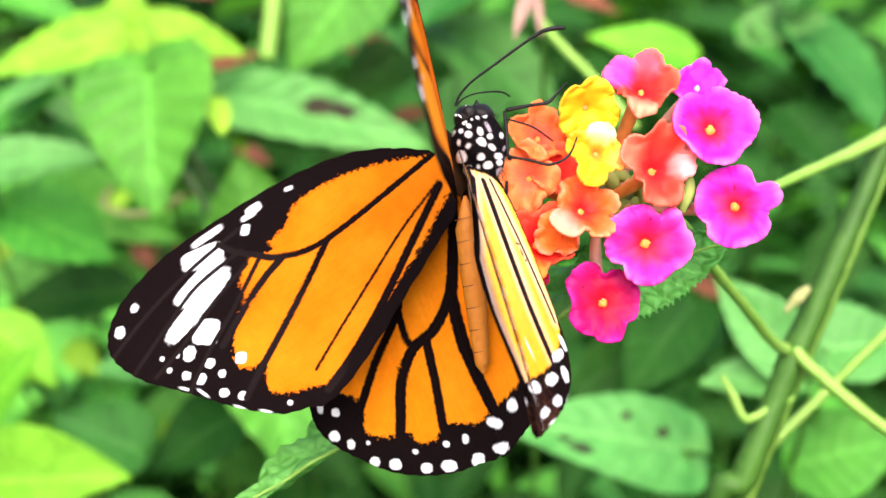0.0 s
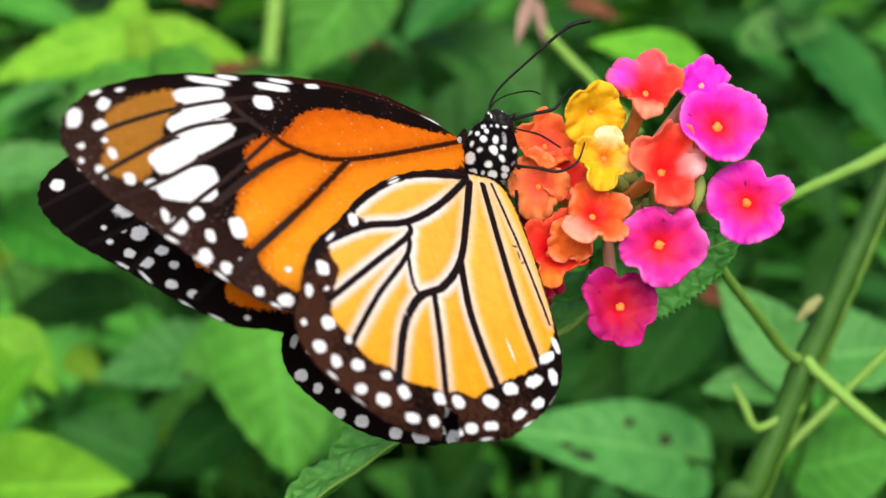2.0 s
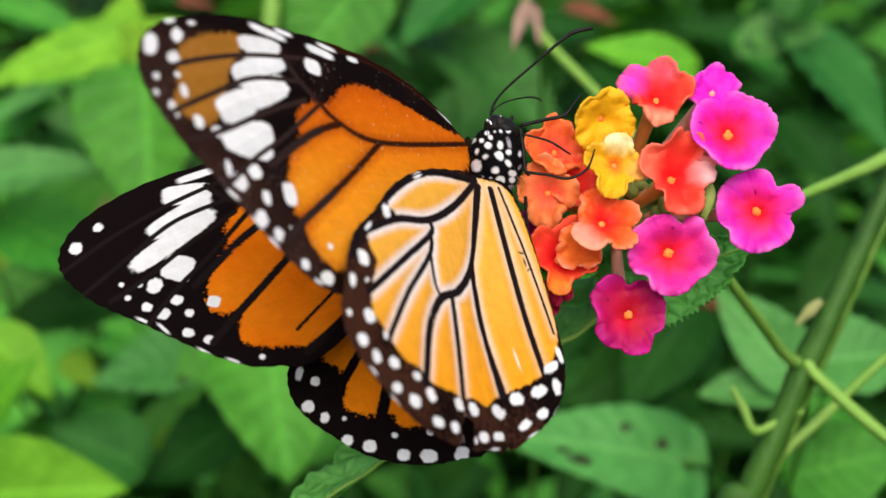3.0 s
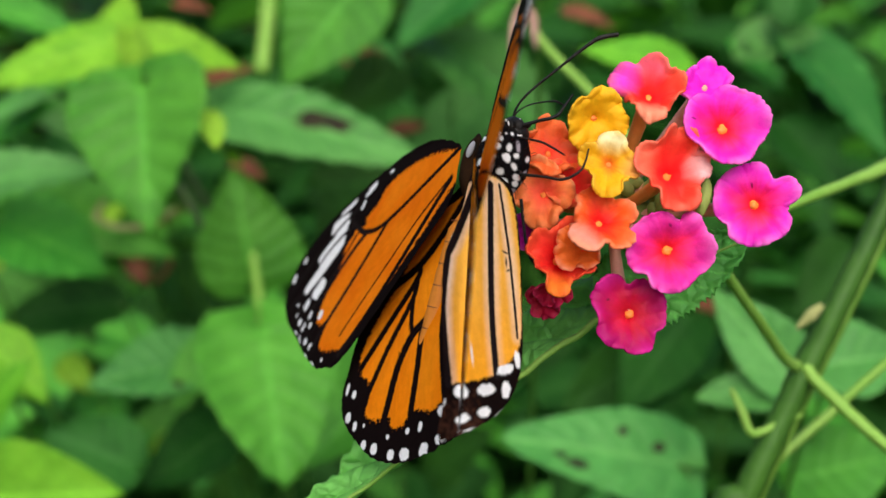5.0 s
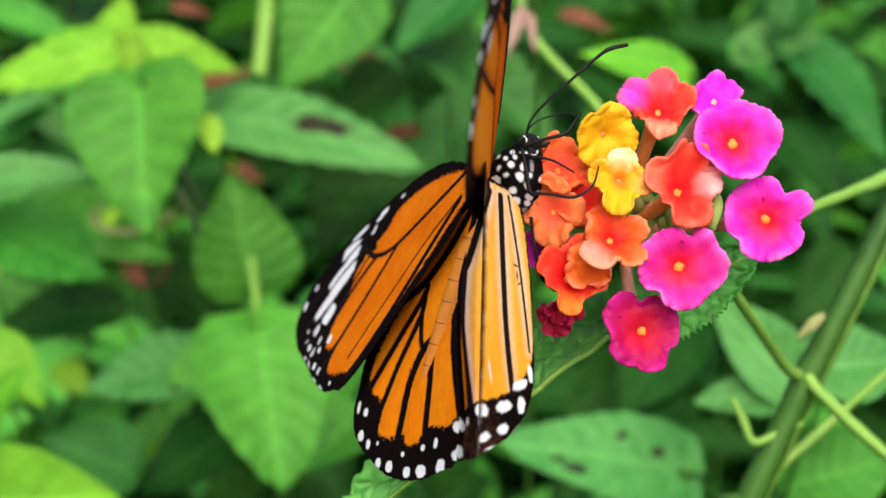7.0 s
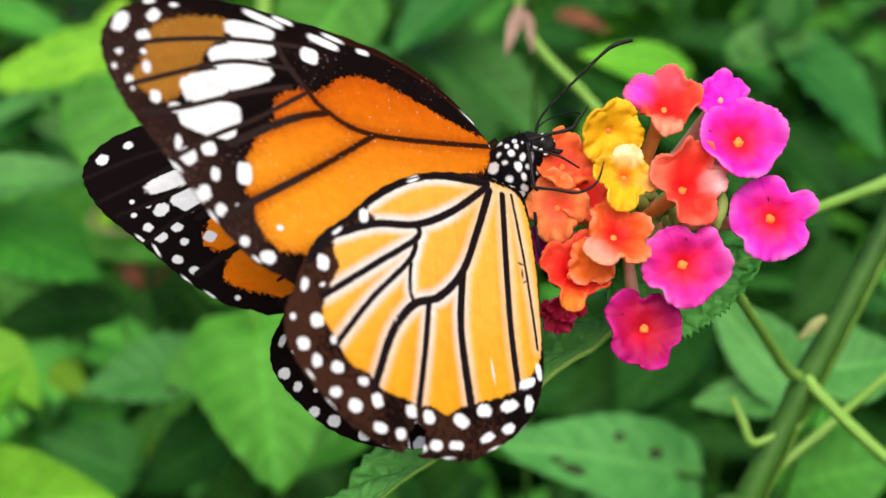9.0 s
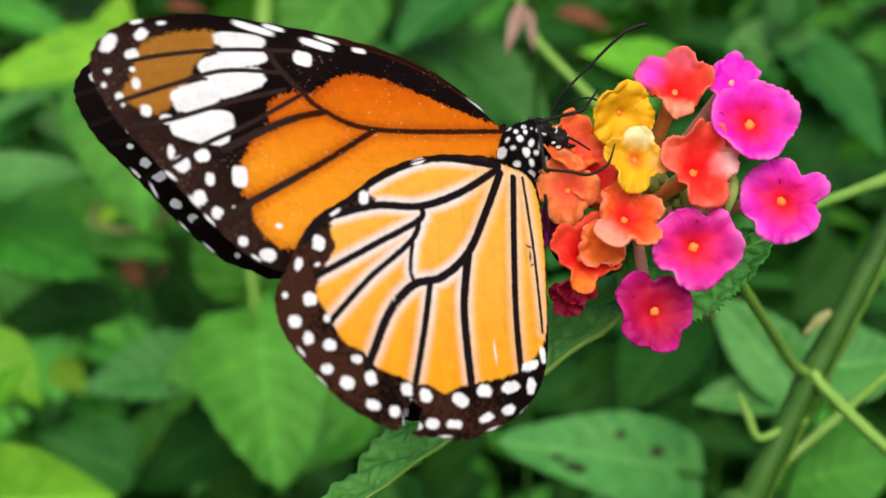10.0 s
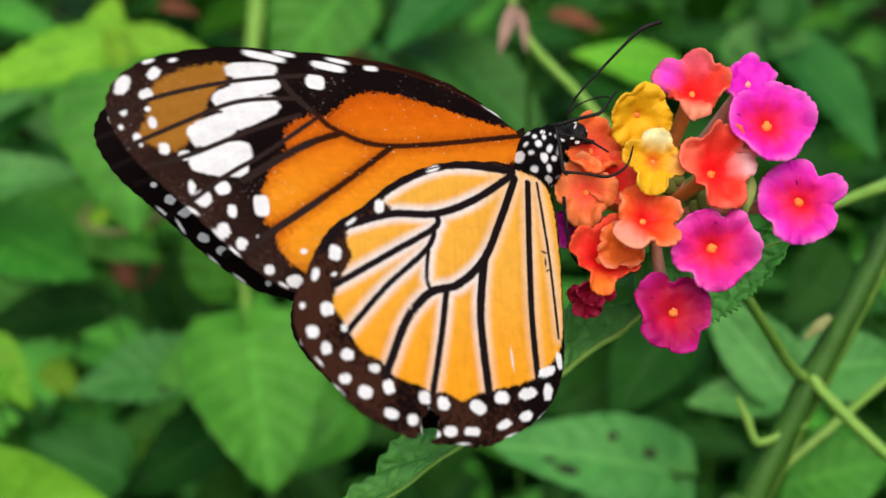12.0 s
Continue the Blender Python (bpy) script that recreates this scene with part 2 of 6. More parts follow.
def leaf_points(base, tip, width, facing=(0, -1, 0.7), fold=0.18, droop=0.12, heart=0.5, teeth=0.0, nu=26, nv=12, seed=0, roll=0.0, holes=(), quilt=1.0, blunt=0.72, tuck=0.0, show=0.06, rugose=0.0):
    """A leaf blade from base to tip: ovate, folded on its midrib, quilted between its side veins."""
    rng = random.Random(seed)
    b, e = np.array(base, float), np.array(tip, float)
    length = np.linalg.norm(e - b)
    a = (e - b) / length
    f = np.array(facing, float)
    f -= a * (f @ a)
    f /= np.linalg.norm(f)
    s = np.cross(a, f)
    if roll:
        f, s = cos(roll) * f + sin(roll) * s, cos(roll) * s - sin(roll) * f
    verts, vein = [], []
    wob = rng.uniform(0, 9)
    veins = 7
    for i in range(nu + 1):
        u = i / nu
        prof = sin(pi * u ** (0.5 + 0.3 * (1 - heart))) ** blunt * (1 - 0.22 * u * u) if 0 < u < 1 else 0.0
        prof = max(prof, 0.012)
        for j in range(-nv, nv + 1):
            v = j / nv
            edge = 1 + teeth * (abs(((u * 24) % 1) - 0.5) - 0.25) * (abs(v) > 0.9) + 0.05 * sin(5 * u + wob) * (v > 0) + 0.04 * sin(7 * u + 2 * wob) * (v < 0)
            hw = 0.5 * width * prof * edge
            back = heart * 0.2 * length * abs(v) ** 1.5 * max(0, 1 - u * 4)
            skew = u * veins - abs(v) * 1.5
            ridge = abs((skew % 1) - 0.5) * 2
            z = fold * abs(v) * hw - droop * length * u * u - quilt * 0.035 * width * (ridge ** 3) * (1 - 0.4 * abs(v)) * (0.2 + abs(v)) * 1.2
            z += 0.05 * width * sin(3.1 * u + wob + 2 * v) * abs(v)
            across = v * hw
            if rugose:
                z += rugose * noise.noise(Vector((u * length * 0.55, v * hw * 0.55, 3.0 + wob))) * min(1, 4 * abs(v))
            if tuck and v * tuck > 0:
                across = show * across
            verts.append(b + a * (u * length - back) + s * across + f * z + np.array((0, 0.9, 0.2)) * (v * tuck > 0) * abs(v * tuck) * hw)
            mid = exp(-(v * hw / (0.012 * length)) ** 2)
            vein.append(min(1, 0.5 * mid + 0.30 * quilt * max(0, (ridge - 0.86) / 0.14) * (abs(v) < 0.95)))
    faces = grid_faces(nu + 1, 2 * nv + 1)
    if holes:
        span = 2 * nv + 1
        keep = []
        for q in faces:
            u, v = (q[0] // span + 0.5) / nu, (q[0] % span + 0.5 - nv) / nv
            if not any(((u - hu) / hr) ** 2 + ((v - hv) / (hr * 3.5)) ** 2 < 1 + 0.5 * sin(9 * u + 20 * v) for hu, hv, hr in holes):
                keep.append(q)
        faces = keep + [q for q in faces if q not in set(keep)]
        return verts, faces, vein, len(keep)
    return verts, faces, vein, len(faces)


def leaf(material, base, tip, width, parent=None, label="", name="leaf", rib=0.0, **shape):
    v, f, w, sound = leaf_points(base, tip, width, **shape)
    ob = mesh_object(name, v, f, material, parent, label, vein=w)
    # Holes stay closed; their faces get a dark colour for the shade behind.
    if sound < len(f):
        ob.data.materials.append(DEAD_AND_HOLE_DARK)
        for q in ob.data.polygons[sound:]:
            q.material_index = 1
    thick = ob.modifiers.new("thickness", "SOLIDIFY")
    thick.thickness = 0.00025
    if rib:
        span, mid = 2 * shape.get("nv", 12) + 1, shape.get("nv", 12)
        line = [v[i * span + mid] for i in range(0, len(v) // span, 4)]
        tube("midrib", line, [rib, rib * 0.8, rib * 0.35], STEM_PALE, ob, "pale green midrib", sides=7, steps=2)
    return ob


def thing(name, m, label, category, group=""):
    """An empty at the base of a thing, which its parts hang from."""
    ob = new(name)
    ob.empty_display_size = 0.005
    ob.matrix_world = m
    return tagged(ob, label, category, group)


# ---- ground and undergrowth ----
def ground():
    n = 120
    xs = np.sign(np.linspace(-1, 1, n)) * np.abs(np.linspace(-1, 1, n)) ** 3 * 400000
    ys = xs
    verts = []
    for y in ys:
        for x in xs:
            near = exp(-((x / 4000) ** 2 + (y / 4000) ** 2))
            z = 25 * noise.noise(Vector((x * 0.004, y * 0.004, 0))) * near + 8 * noise.noise(Vector((x * 0.02, y * 0.02, 3))) * near
            verts.append((x, y, z))
    ob = mesh_object("ground", verts, grid_faces(n, n), SOIL)
    return tagged(ob, "bare brown soil under the low green plants", "ground", kind="structure")


ground()


def undergrowth(name, material, count, seed, near, far, size, height, label, wide=0.42):
    """Uncountable leaves of the low plants behind: small curved blades on the slope of the view."""
    rng = random.Random(seed)
    tv, tf, tw, _ = leaf_points((0, 0, 0), (0, 1, 0), 0.62, facing=(0, 0, 1), nu=7, nv=3, seed=seed, heart=0.6)
    tv = np.array(tv)
    verts, faces, vein = [], [], []
    for k in range(count):
        d = near + (far - near) * rng.random() ** 0.8
        x = rng.uniform(-1, 1) * (wide * d + 40)
        z = rng.uniform(*height) * d
        s = rng.uniform(*size)
        m = Euler((rng.uniform(-0.9, 0.5), rng.uniform(-0.6, 0.6), rng.uniform(0, 2 * pi))).to_matrix()
        base = k * len(tv)
        p = tv * s @ np.array(m).T + np.array((x, d, z))
        verts.append(p)
        faces += [tuple(base + i for i in f) for f in tf]
        vein.append(tw)
    verts = np.concatenate(verts)
    ob = mesh_object(name, verts, faces, material, vein=np.concatenate(vein))
    return tagged(ob, label, "foliage", kind="stuff")


def ground_cover(material, count, seed, label):
    """The low plants all round: leaves scattered over the ground, taller away from the flower."""
    rng = random.Random(seed)
    tv, tf, tw, _ = leaf_points((0, 0, 0), (0, 1, 0), 0.62, facing=(0, 0, 1), nu=5, nv=2, seed=seed, heart=0.6)
    tv = np.array(tv)
    verts, faces = [], []
    for k in range(count):
        r, a = 1150 * math.sqrt(-math.log(1 - 0.99 * rng.random())), rng.uniform(0, 2 * pi)
        x, y = r * cos(a), 500 + r * sin(a)
        high = 150 + 110 * min(1, abs(x) / 600) + 40 * noise.noise(Vector((x * 0.003, y * 0.003, 5)))
        z = rng.random() ** 1.4 * high
        m = Euler((rng.uniform(-0.9, 0.6), rng.uniform(-0.6, 0.6), rng.uniform(0, 2 * pi))).to_matrix()
        verts.append(tv * rng.uniform(30, 65) * (1 + r / 2000) @ np.array(m).T + np.array((x, y, z)))
        faces += [tuple(k * len(tv) + i for i in f) for f in tf]
    ob = mesh_object("ground_cover", np.concatenate(verts), faces, material, vein=np.tile(tw, count))
    return tagged(ob, label, "foliage", kind="stuff")


# The LEAF_DARK layers paint the shaded gaps between plants into the leaf colour.
undergrowth("undergrowth", LEAF_DARK, 900, 1, 430, 780, (36, 68), (-0.3, 0.3), "leaves of low plants coloured dark green for the shaded gaps")
undergrowth("undergrowth", LEAF_SHADE, 240, 2, 420, 780, (26, 60), (-0.32, 0.3), "leaves of low plants in a shade-darkened green")
undergrowth("undergrowth", LEAF_BRIGHT, 60, 5, 440, 780, (20, 42), (-0.32, 0.1), "small yellow-green leaves of low plants")
undergrowth("undergrowth", LEAF_DARK, 1400, 3, 700, 1500, (50, 110), (-0.34, 0.3), "leaves of shrubs further off, shade put into their dark green")
undergrowth("undergrowth", LEAF_MID, 260, 4, 700, 1500, (50, 100), (-0.34, 0.3), "green leaves of shrubs further off")
ground_cover(LEAF_DARK, 5200, 11, "leaves of low plants covering the ground, coloured dark green for shade")
ground_cover(LEAF_MID, 2600, 12, "leaves of low plants in a shade-darkened green covering the ground")


# ---- plants behind the flower ----
def plant(label, calls, group="plants behind the flower"):
    ob = thing("broadleaf_plant", SLOPE, label, "plant", group)
    for kind, args, extra in calls:
        if kind == "leaf":
            leaf(args[0], *args[1:], parent=ob, **extra)
        else:
            tube("stem", *args, parent=ob, **extra)
    return ob


plant("bright yellow-green sprig of pointed leaves", [
    ("leaf", (LEAF_BRIGHT, (-104.5, 260.6, 67.2), (-145.2, 245.6, 53.9), 24.0), {"seed": 1, "fold": 0.15, "quilt": 2.4, "roll": -0.1, "blunt": 0.6}),
    ("leaf", (LEAF_BRIGHT, (-104.5, 260.6, 67.2), (-66.7, 268.1, 64.1), 22.0), {"seed": 2, "fold": 0.15, "quilt": 2.4, "roll": -0.1, "blunt": 0.6}),
    ("leaf", (LEAF_BRIGHT, (-107.2, 263.6, 65.0), (-110.7, 283.1, 91.7), 15.2), {"seed": 3, "fold": 0.18, "quilt": 1.8, "roll": -0.15}),
    ("leaf", (LEAF_BRIGHT, (-101.8, 257.6, 70.3), (-92.0, 245.6, 48.1), 9.9), {"seed": 6, "fold": 0.5, "quilt": 1.8, "roll": -0.17}),
    ("leaf", (LEAF_BRIGHT, (-109.8, 269.6, 79.2), (-99.9, 260.6, 67.2), 11.1), {"seed": 93, "fold": 0.37, "quilt": 1.8, "roll": -0.02}),
    ("stem", ([(-105.0, 260.6, 68.1), (-102.7, 269.6, 60.4), (-101.8, 278.6, 54.1)], [0.92, 0.92, 0.73], STEM_PALE), {}),
    ("stem", ([(-104.5, 260.6, 67.2), (-100.5, 274.6, 49.2), (-94.5, 410.6, -133.7), (-98.5, 410.6, -334.5)], [0.5, 0.6, 0.9, 1.2], STEM), {}),
    ("stem", ([(-107.2, 263.6, 65.0), (-103.2, 277.6, 47.0), (-97.2, 413.6, -134.2), (-101.2, 413.6, -333.3)], [0.5, 0.6, 0.9, 1.2], STEM), {}),
])
plant("soft green plant with heart-shaped leaves", [
    ("leaf", (LEAF_MID, (-87.1, 218.6, 47.4), (-80.1, 193.1, 7.7), 42.3), {"seed": 4, "heart": 1.0, "fold": 0.35, "quilt": 2.2, "roll": 0.1}),
    ("leaf", (LEAF_COOL, (-75.8, 278.6, 47.3), (-7.6, 253.1, 33.3), 30.7), {"seed": 5, "heart": 0.8, "nu": 60, "nv": 24, "blunt": 0.55, "fold": 0.2, "roll": 0.0, "holes": ((0.45, -0.22, 0.075), (0.56, -0.40, 0.075)), "quilt": 1.8}),
    ("leaf", (LEAF_COOL, (-75.0, 284.0, 44.0), (-34.5, 276.0, 32.0), 20.0), {"seed": 105, "heart": 0.8, "blunt": 0.55, "fold": 0.1, "quilt": 1.5, "roll": 0.3}),
    ("leaf", (LEAF_COOL, (-147.6, 230.6, 18.8), (-99.5, 230.6, 28.0), 20.3), {"seed": 7, "fold": 0.18, "quilt": 1.8, "roll": -0.16}),
    ("leaf", (LEAF_MID, (-138.2, 245.6, 9.0), (-104.7, 245.6, -5.1), 33.5), {"seed": 17, "fold": 0.16, "quilt": 1.8, "roll": -0.14}),
    ("stem", ([(-83.5, 245.6, 31.9), (-78.0, 248.6, 19.7), (-71.5, 251.6, 8.2), (-65.8, 254.6, -3.4)], [1.23, 1.23, 1.23], STEM_DARK), {}),
    ("stem", ([(-87.1, 218.6, 47.4), (-83.1, 232.6, 29.4), (-77.1, 368.6, -152.0), (-81.1, 368.6, -351.5)], [0.5, 0.6, 0.9, 1.2], STEM), {}),
    ("stem", ([(-147.6, 230.6, 18.8), (-143.6, 244.6, 0.8), (-137.6, 380.6, -163.9), (-141.6, 380.6, -346.6)], [0.5, 0.6, 0.9, 1.2], STEM), {}),
])
plant("tall nettle-like plant with broad pale leaves", [
    ("leaf", (LEAF_MID, (-61.0, 253.1, -8.8), (-65.0, 245.6, 24.9), 35.6), {"seed": 8, "heart": 1.0, "fold": 0.29, "quilt": 1.8, "roll": 0.24}),
    ("leaf", (LEAF_MID, (-53.2, 223.1, -23.8), (-42.0, 193.1, -60.1), 43.4), {"seed": 9, "heart": 1.0, "fold": 0.15, "quilt": 2.4, "blunt": 0.6, "roll": -0.23}),
    ("leaf", (LEAF_COOL, (-75.1, 260.6, -36.5), (-111.8, 245.6, -39.5), 29.7), {"seed": 10, "nu": 50, "nv": 20, "holes": ((0.3, -0.55, 0.06),), "fold": 0.24, "quilt": 1.8, "roll": 0.29}),
    ("leaf", (LEAF_MID, (-72.7, 253.1, -28.6), (-85.3, 245.6, -49.2), 16.0), {"seed": 11, "fold": 0.17, "quilt": 1.8, "roll": 0.07}),
    ("stem", ([(-61.2, 254.6, 2.0), (-57.8, 245.6, -13.9), (-54.2, 233.6, -27.1)], [1.08, 1.45, 1.63], STEM_PALE), {}),
    ("stem", ([(-61.0, 253.1, -8.8), (-57.0, 267.1, -26.8), (-51.0, 403.1, -173.2), (-55.0, 403.1, -337.5)], [0.5, 0.6, 0.9, 1.2], STEM), {}),
    ("stem", ([(-75.1, 260.6, -36.5), (-71.1, 274.6, -54.5), (-65.1, 410.6, -185.5), (-69.1, 410.6, -334.5)], [0.5, 0.6, 0.9, 1.2], STEM), {}),
])
plant("dry fallen leaf bits caught among stems", [
    ("leaf", (DRY, (-101.5, 380.6, 73.0), (-80.9, 373.1, 77.8), 9.6), {"seed": 60, "fold": 0.28, "quilt": 1.8, "roll": 0.1}),
    ("leaf", (DRY, (-90.6, 380.6, 36.6), (-76.1, 373.1, 31.3), 9.6), {"seed": 61, "fold": 0.27, "quilt": 1.8, "roll": 0.11}),
    ("leaf", (DRY, (-134.3, 380.6, -7.0), (-117.9, 373.1, -14.1), 9.6), {"seed": 62, "fold": 0.32, "quilt": 1.8, "roll": 0.09}),
    ("leaf", (DRY, (-42.2, 380.6, 80.2), (-24.8, 373.1, 83.8), 9.6), {"seed": 63, "fold": 0.47, "quilt": 1.8, "roll": 0.05}),
    ("leaf", (DRY, (52.4, 380.6, 102.0), (73.0, 373.1, 95.7), 14.4), {"seed": 64, "fold": 0.2, "quilt": 1.8, "roll": -0.26}),
    ("leaf", (DRY, (103.2, 380.6, -19.1), (116.0, 373.1, -26.0), 12.0), {"seed": 65, "fold": 0.48, "quilt": 1.8, "roll": -0.01}),
    ("leaf", (DRY, (-22.8, 380.6, 51.1), (-8.1, 373.1, 52.8), 7.2), {"seed": 66, "fold": 0.22, "quilt": 1.8, "roll": 0.27}),
    ("leaf", (DRY, (-114.9, 380.6, 105.7), (-98.8, 373.1, 101.7), 6.0), {"seed": 67, "fold": 0.35, "quilt": 1.8, "roll": 0.14}),
    ("stem", ([(-128.7, 335.6, 14.5), (-119.9, 335.6, 6.8), (-106.6, 335.6, 12.3), (-100.0, 335.6, 15.6)], [1.1, 0.88, 0.66], DRY), {}),
    ("stem", ([(-125.4, 335.6, 0.2), (-121.2, 332.6, -10.7), (-112.5, 332.6, -12.9), (-105.9, 332.6, -6.3), (-108.1, 332.6, 2.4)], [0.88, 0.88, 0.66], DRY), {}),
    ("stem", ([(-101.5, 380.6, 73.0), (-97.5, 394.6, 55.0), (-91.5, 530.6, -106.5), (-95.5, 530.6, -286.0)], [0.5, 0.6, 0.9, 1.2], STEM), {}),
    ("stem", ([(-134.3, 380.6, -7.0), (-130.3, 394.6, -25.0), (-124.3, 530.6, -146.5), (-128.3, 530.6, -286.0)], [0.5, 0.6, 0.9, 1.2], STEM), {}),
])
# LEAF_SHADE and LEAF_DARK leaves here carry their shade in the colour.
plant("tangle of soft green leaves in half shade", [
    ("leaf", (LEAF_MID, (-168.4, 298.1, 87.0), (-125.7, 290.6, 76.5), 20.0), {"seed": 101, "fold": 0.46, "quilt": 1.8, "roll": -0.13}),
    ("leaf", (LEAF_COOL, (-149.4, 313.1, 57.8), (-167.4, 305.6, 46.5), 16.6), {"seed": 102, "fold": 0.27, "quilt": 1.8, "roll": 0.23}),
    ("leaf", (LEAF_MID, (-166.4, 298.1, -5.9), (-125.7, 290.6, -20.6), 26.0), {"seed": 103, "fold": 0.2, "quilt": 1.8, "roll": 0.16}),
    ("leaf", (LEAF_MID, (-179.8, 320.6, 40.7), (-143.2, 313.1, 56.7), 19.0), {"seed": 71, "fold": 0.18, "quilt": 1.8, "roll": 0.11}),
    ("leaf", (LEAF_MID, (-151.5, 290.6, 20.0), (-93.1, 278.6, 0.2), 29.3), {"seed": 72, "fold": 0.4, "quilt": 1.8, "roll": 0.27}),
    ("leaf", (LEAF_MID, (-116.0, 313.1, -16.5), (-159.2, 305.6, -30.6), 24.9), {"seed": 73, "fold": 0.45, "quilt": 1.8, "roll": 0.0}),
    ("leaf", (LEAF_MID, (-91.3, 305.6, -61.5), (-122.0, 298.1, -76.5), 22.4), {"seed": 74, "fold": 0.22, "quilt": 1.8, "roll": -0.21}),
    ("leaf", (LEAF_MID, (-65.7, 313.1, -60.5), (-83.1, 305.6, -73.8), 14.5), {"seed": 75, "fold": 0.34, "quilt": 1.8, "roll": 0.01}),
    ("leaf", (LEAF_MID, (-26.0, 313.1, -24.9), (-45.2, 298.1, -58.4), 26.7), {"seed": 76, "fold": 0.17, "quilt": 1.8, "roll": 0.24}),
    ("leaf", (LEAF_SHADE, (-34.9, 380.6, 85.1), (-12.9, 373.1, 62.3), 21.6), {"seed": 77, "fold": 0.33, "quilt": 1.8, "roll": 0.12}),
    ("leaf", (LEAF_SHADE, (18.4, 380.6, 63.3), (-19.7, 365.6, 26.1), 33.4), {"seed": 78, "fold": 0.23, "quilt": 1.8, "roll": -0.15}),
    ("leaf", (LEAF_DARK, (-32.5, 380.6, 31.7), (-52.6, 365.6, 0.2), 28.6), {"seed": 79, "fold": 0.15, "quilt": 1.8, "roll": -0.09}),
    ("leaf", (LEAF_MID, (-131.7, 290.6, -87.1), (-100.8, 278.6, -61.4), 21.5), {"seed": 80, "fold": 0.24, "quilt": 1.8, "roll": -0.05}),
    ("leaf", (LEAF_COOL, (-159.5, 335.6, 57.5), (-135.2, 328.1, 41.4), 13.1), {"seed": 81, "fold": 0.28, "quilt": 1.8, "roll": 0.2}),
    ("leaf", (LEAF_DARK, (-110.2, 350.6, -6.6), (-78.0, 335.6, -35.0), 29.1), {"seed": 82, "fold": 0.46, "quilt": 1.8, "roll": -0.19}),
    ("stem", ([(-168.4, 298.1, 87.0), (-164.4, 312.1, 69.0), (-158.4, 448.1, -116.2), (-162.4, 448.1, -319.4)], [0.5, 0.6, 0.9, 1.2], STEM), {}),
    ("stem", ([(-166.4, 298.1, -5.9), (-162.4, 312.1, -23.9), (-156.4, 448.1, -162.6), (-160.4, 448.1, -319.4)], [0.5, 0.6, 0.9, 1.2], STEM), {}),
])
# The dark under the flower is painted: most of these leaves use LEAF_DARK.
plant("leaves crowding below the flower, most coloured dark for shade", [
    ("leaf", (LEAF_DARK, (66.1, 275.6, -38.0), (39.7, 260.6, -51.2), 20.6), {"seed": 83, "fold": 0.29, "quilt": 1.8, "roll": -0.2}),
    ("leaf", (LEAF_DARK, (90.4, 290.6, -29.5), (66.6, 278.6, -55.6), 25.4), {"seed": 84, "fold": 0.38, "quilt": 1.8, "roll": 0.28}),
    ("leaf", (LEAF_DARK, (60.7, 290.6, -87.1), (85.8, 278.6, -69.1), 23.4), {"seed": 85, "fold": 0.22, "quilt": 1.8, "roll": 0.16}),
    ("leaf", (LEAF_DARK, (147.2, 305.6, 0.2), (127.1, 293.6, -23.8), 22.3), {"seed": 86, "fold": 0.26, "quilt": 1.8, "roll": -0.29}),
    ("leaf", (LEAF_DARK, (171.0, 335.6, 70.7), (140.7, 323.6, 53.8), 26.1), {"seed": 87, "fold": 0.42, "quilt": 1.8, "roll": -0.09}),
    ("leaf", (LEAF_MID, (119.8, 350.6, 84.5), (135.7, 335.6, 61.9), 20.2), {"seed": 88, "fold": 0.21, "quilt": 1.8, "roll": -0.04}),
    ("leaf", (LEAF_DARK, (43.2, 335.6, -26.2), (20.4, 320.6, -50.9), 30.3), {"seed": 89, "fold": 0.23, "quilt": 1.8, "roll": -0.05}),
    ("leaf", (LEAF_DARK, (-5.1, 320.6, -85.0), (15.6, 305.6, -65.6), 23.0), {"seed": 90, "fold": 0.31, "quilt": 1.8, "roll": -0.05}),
    ("leaf", (LEAF_COOL, (116.3, 320.6, 81.1), (130.0, 313.1, 67.2), 14.8), {"seed": 91, "fold": 0.36, "quilt": 1.8, "roll": -0.13}),
    ("stem", ([(66.1, 275.6, -38.0), (70.1, 289.6, -56.0), (76.1, 425.6, -183.2), (72.1, 425.6, -328.5)], [0.5, 0.6, 0.9, 1.2], STEM), {}),
    ("stem", ([(60.7, 290.6, -87.1), (64.7, 304.6, -105.1), (70.7, 440.6, -204.7), (66.7, 440.6, -322.4)], [0.5, 0.6, 0.9, 1.2], STEM), {}),
])
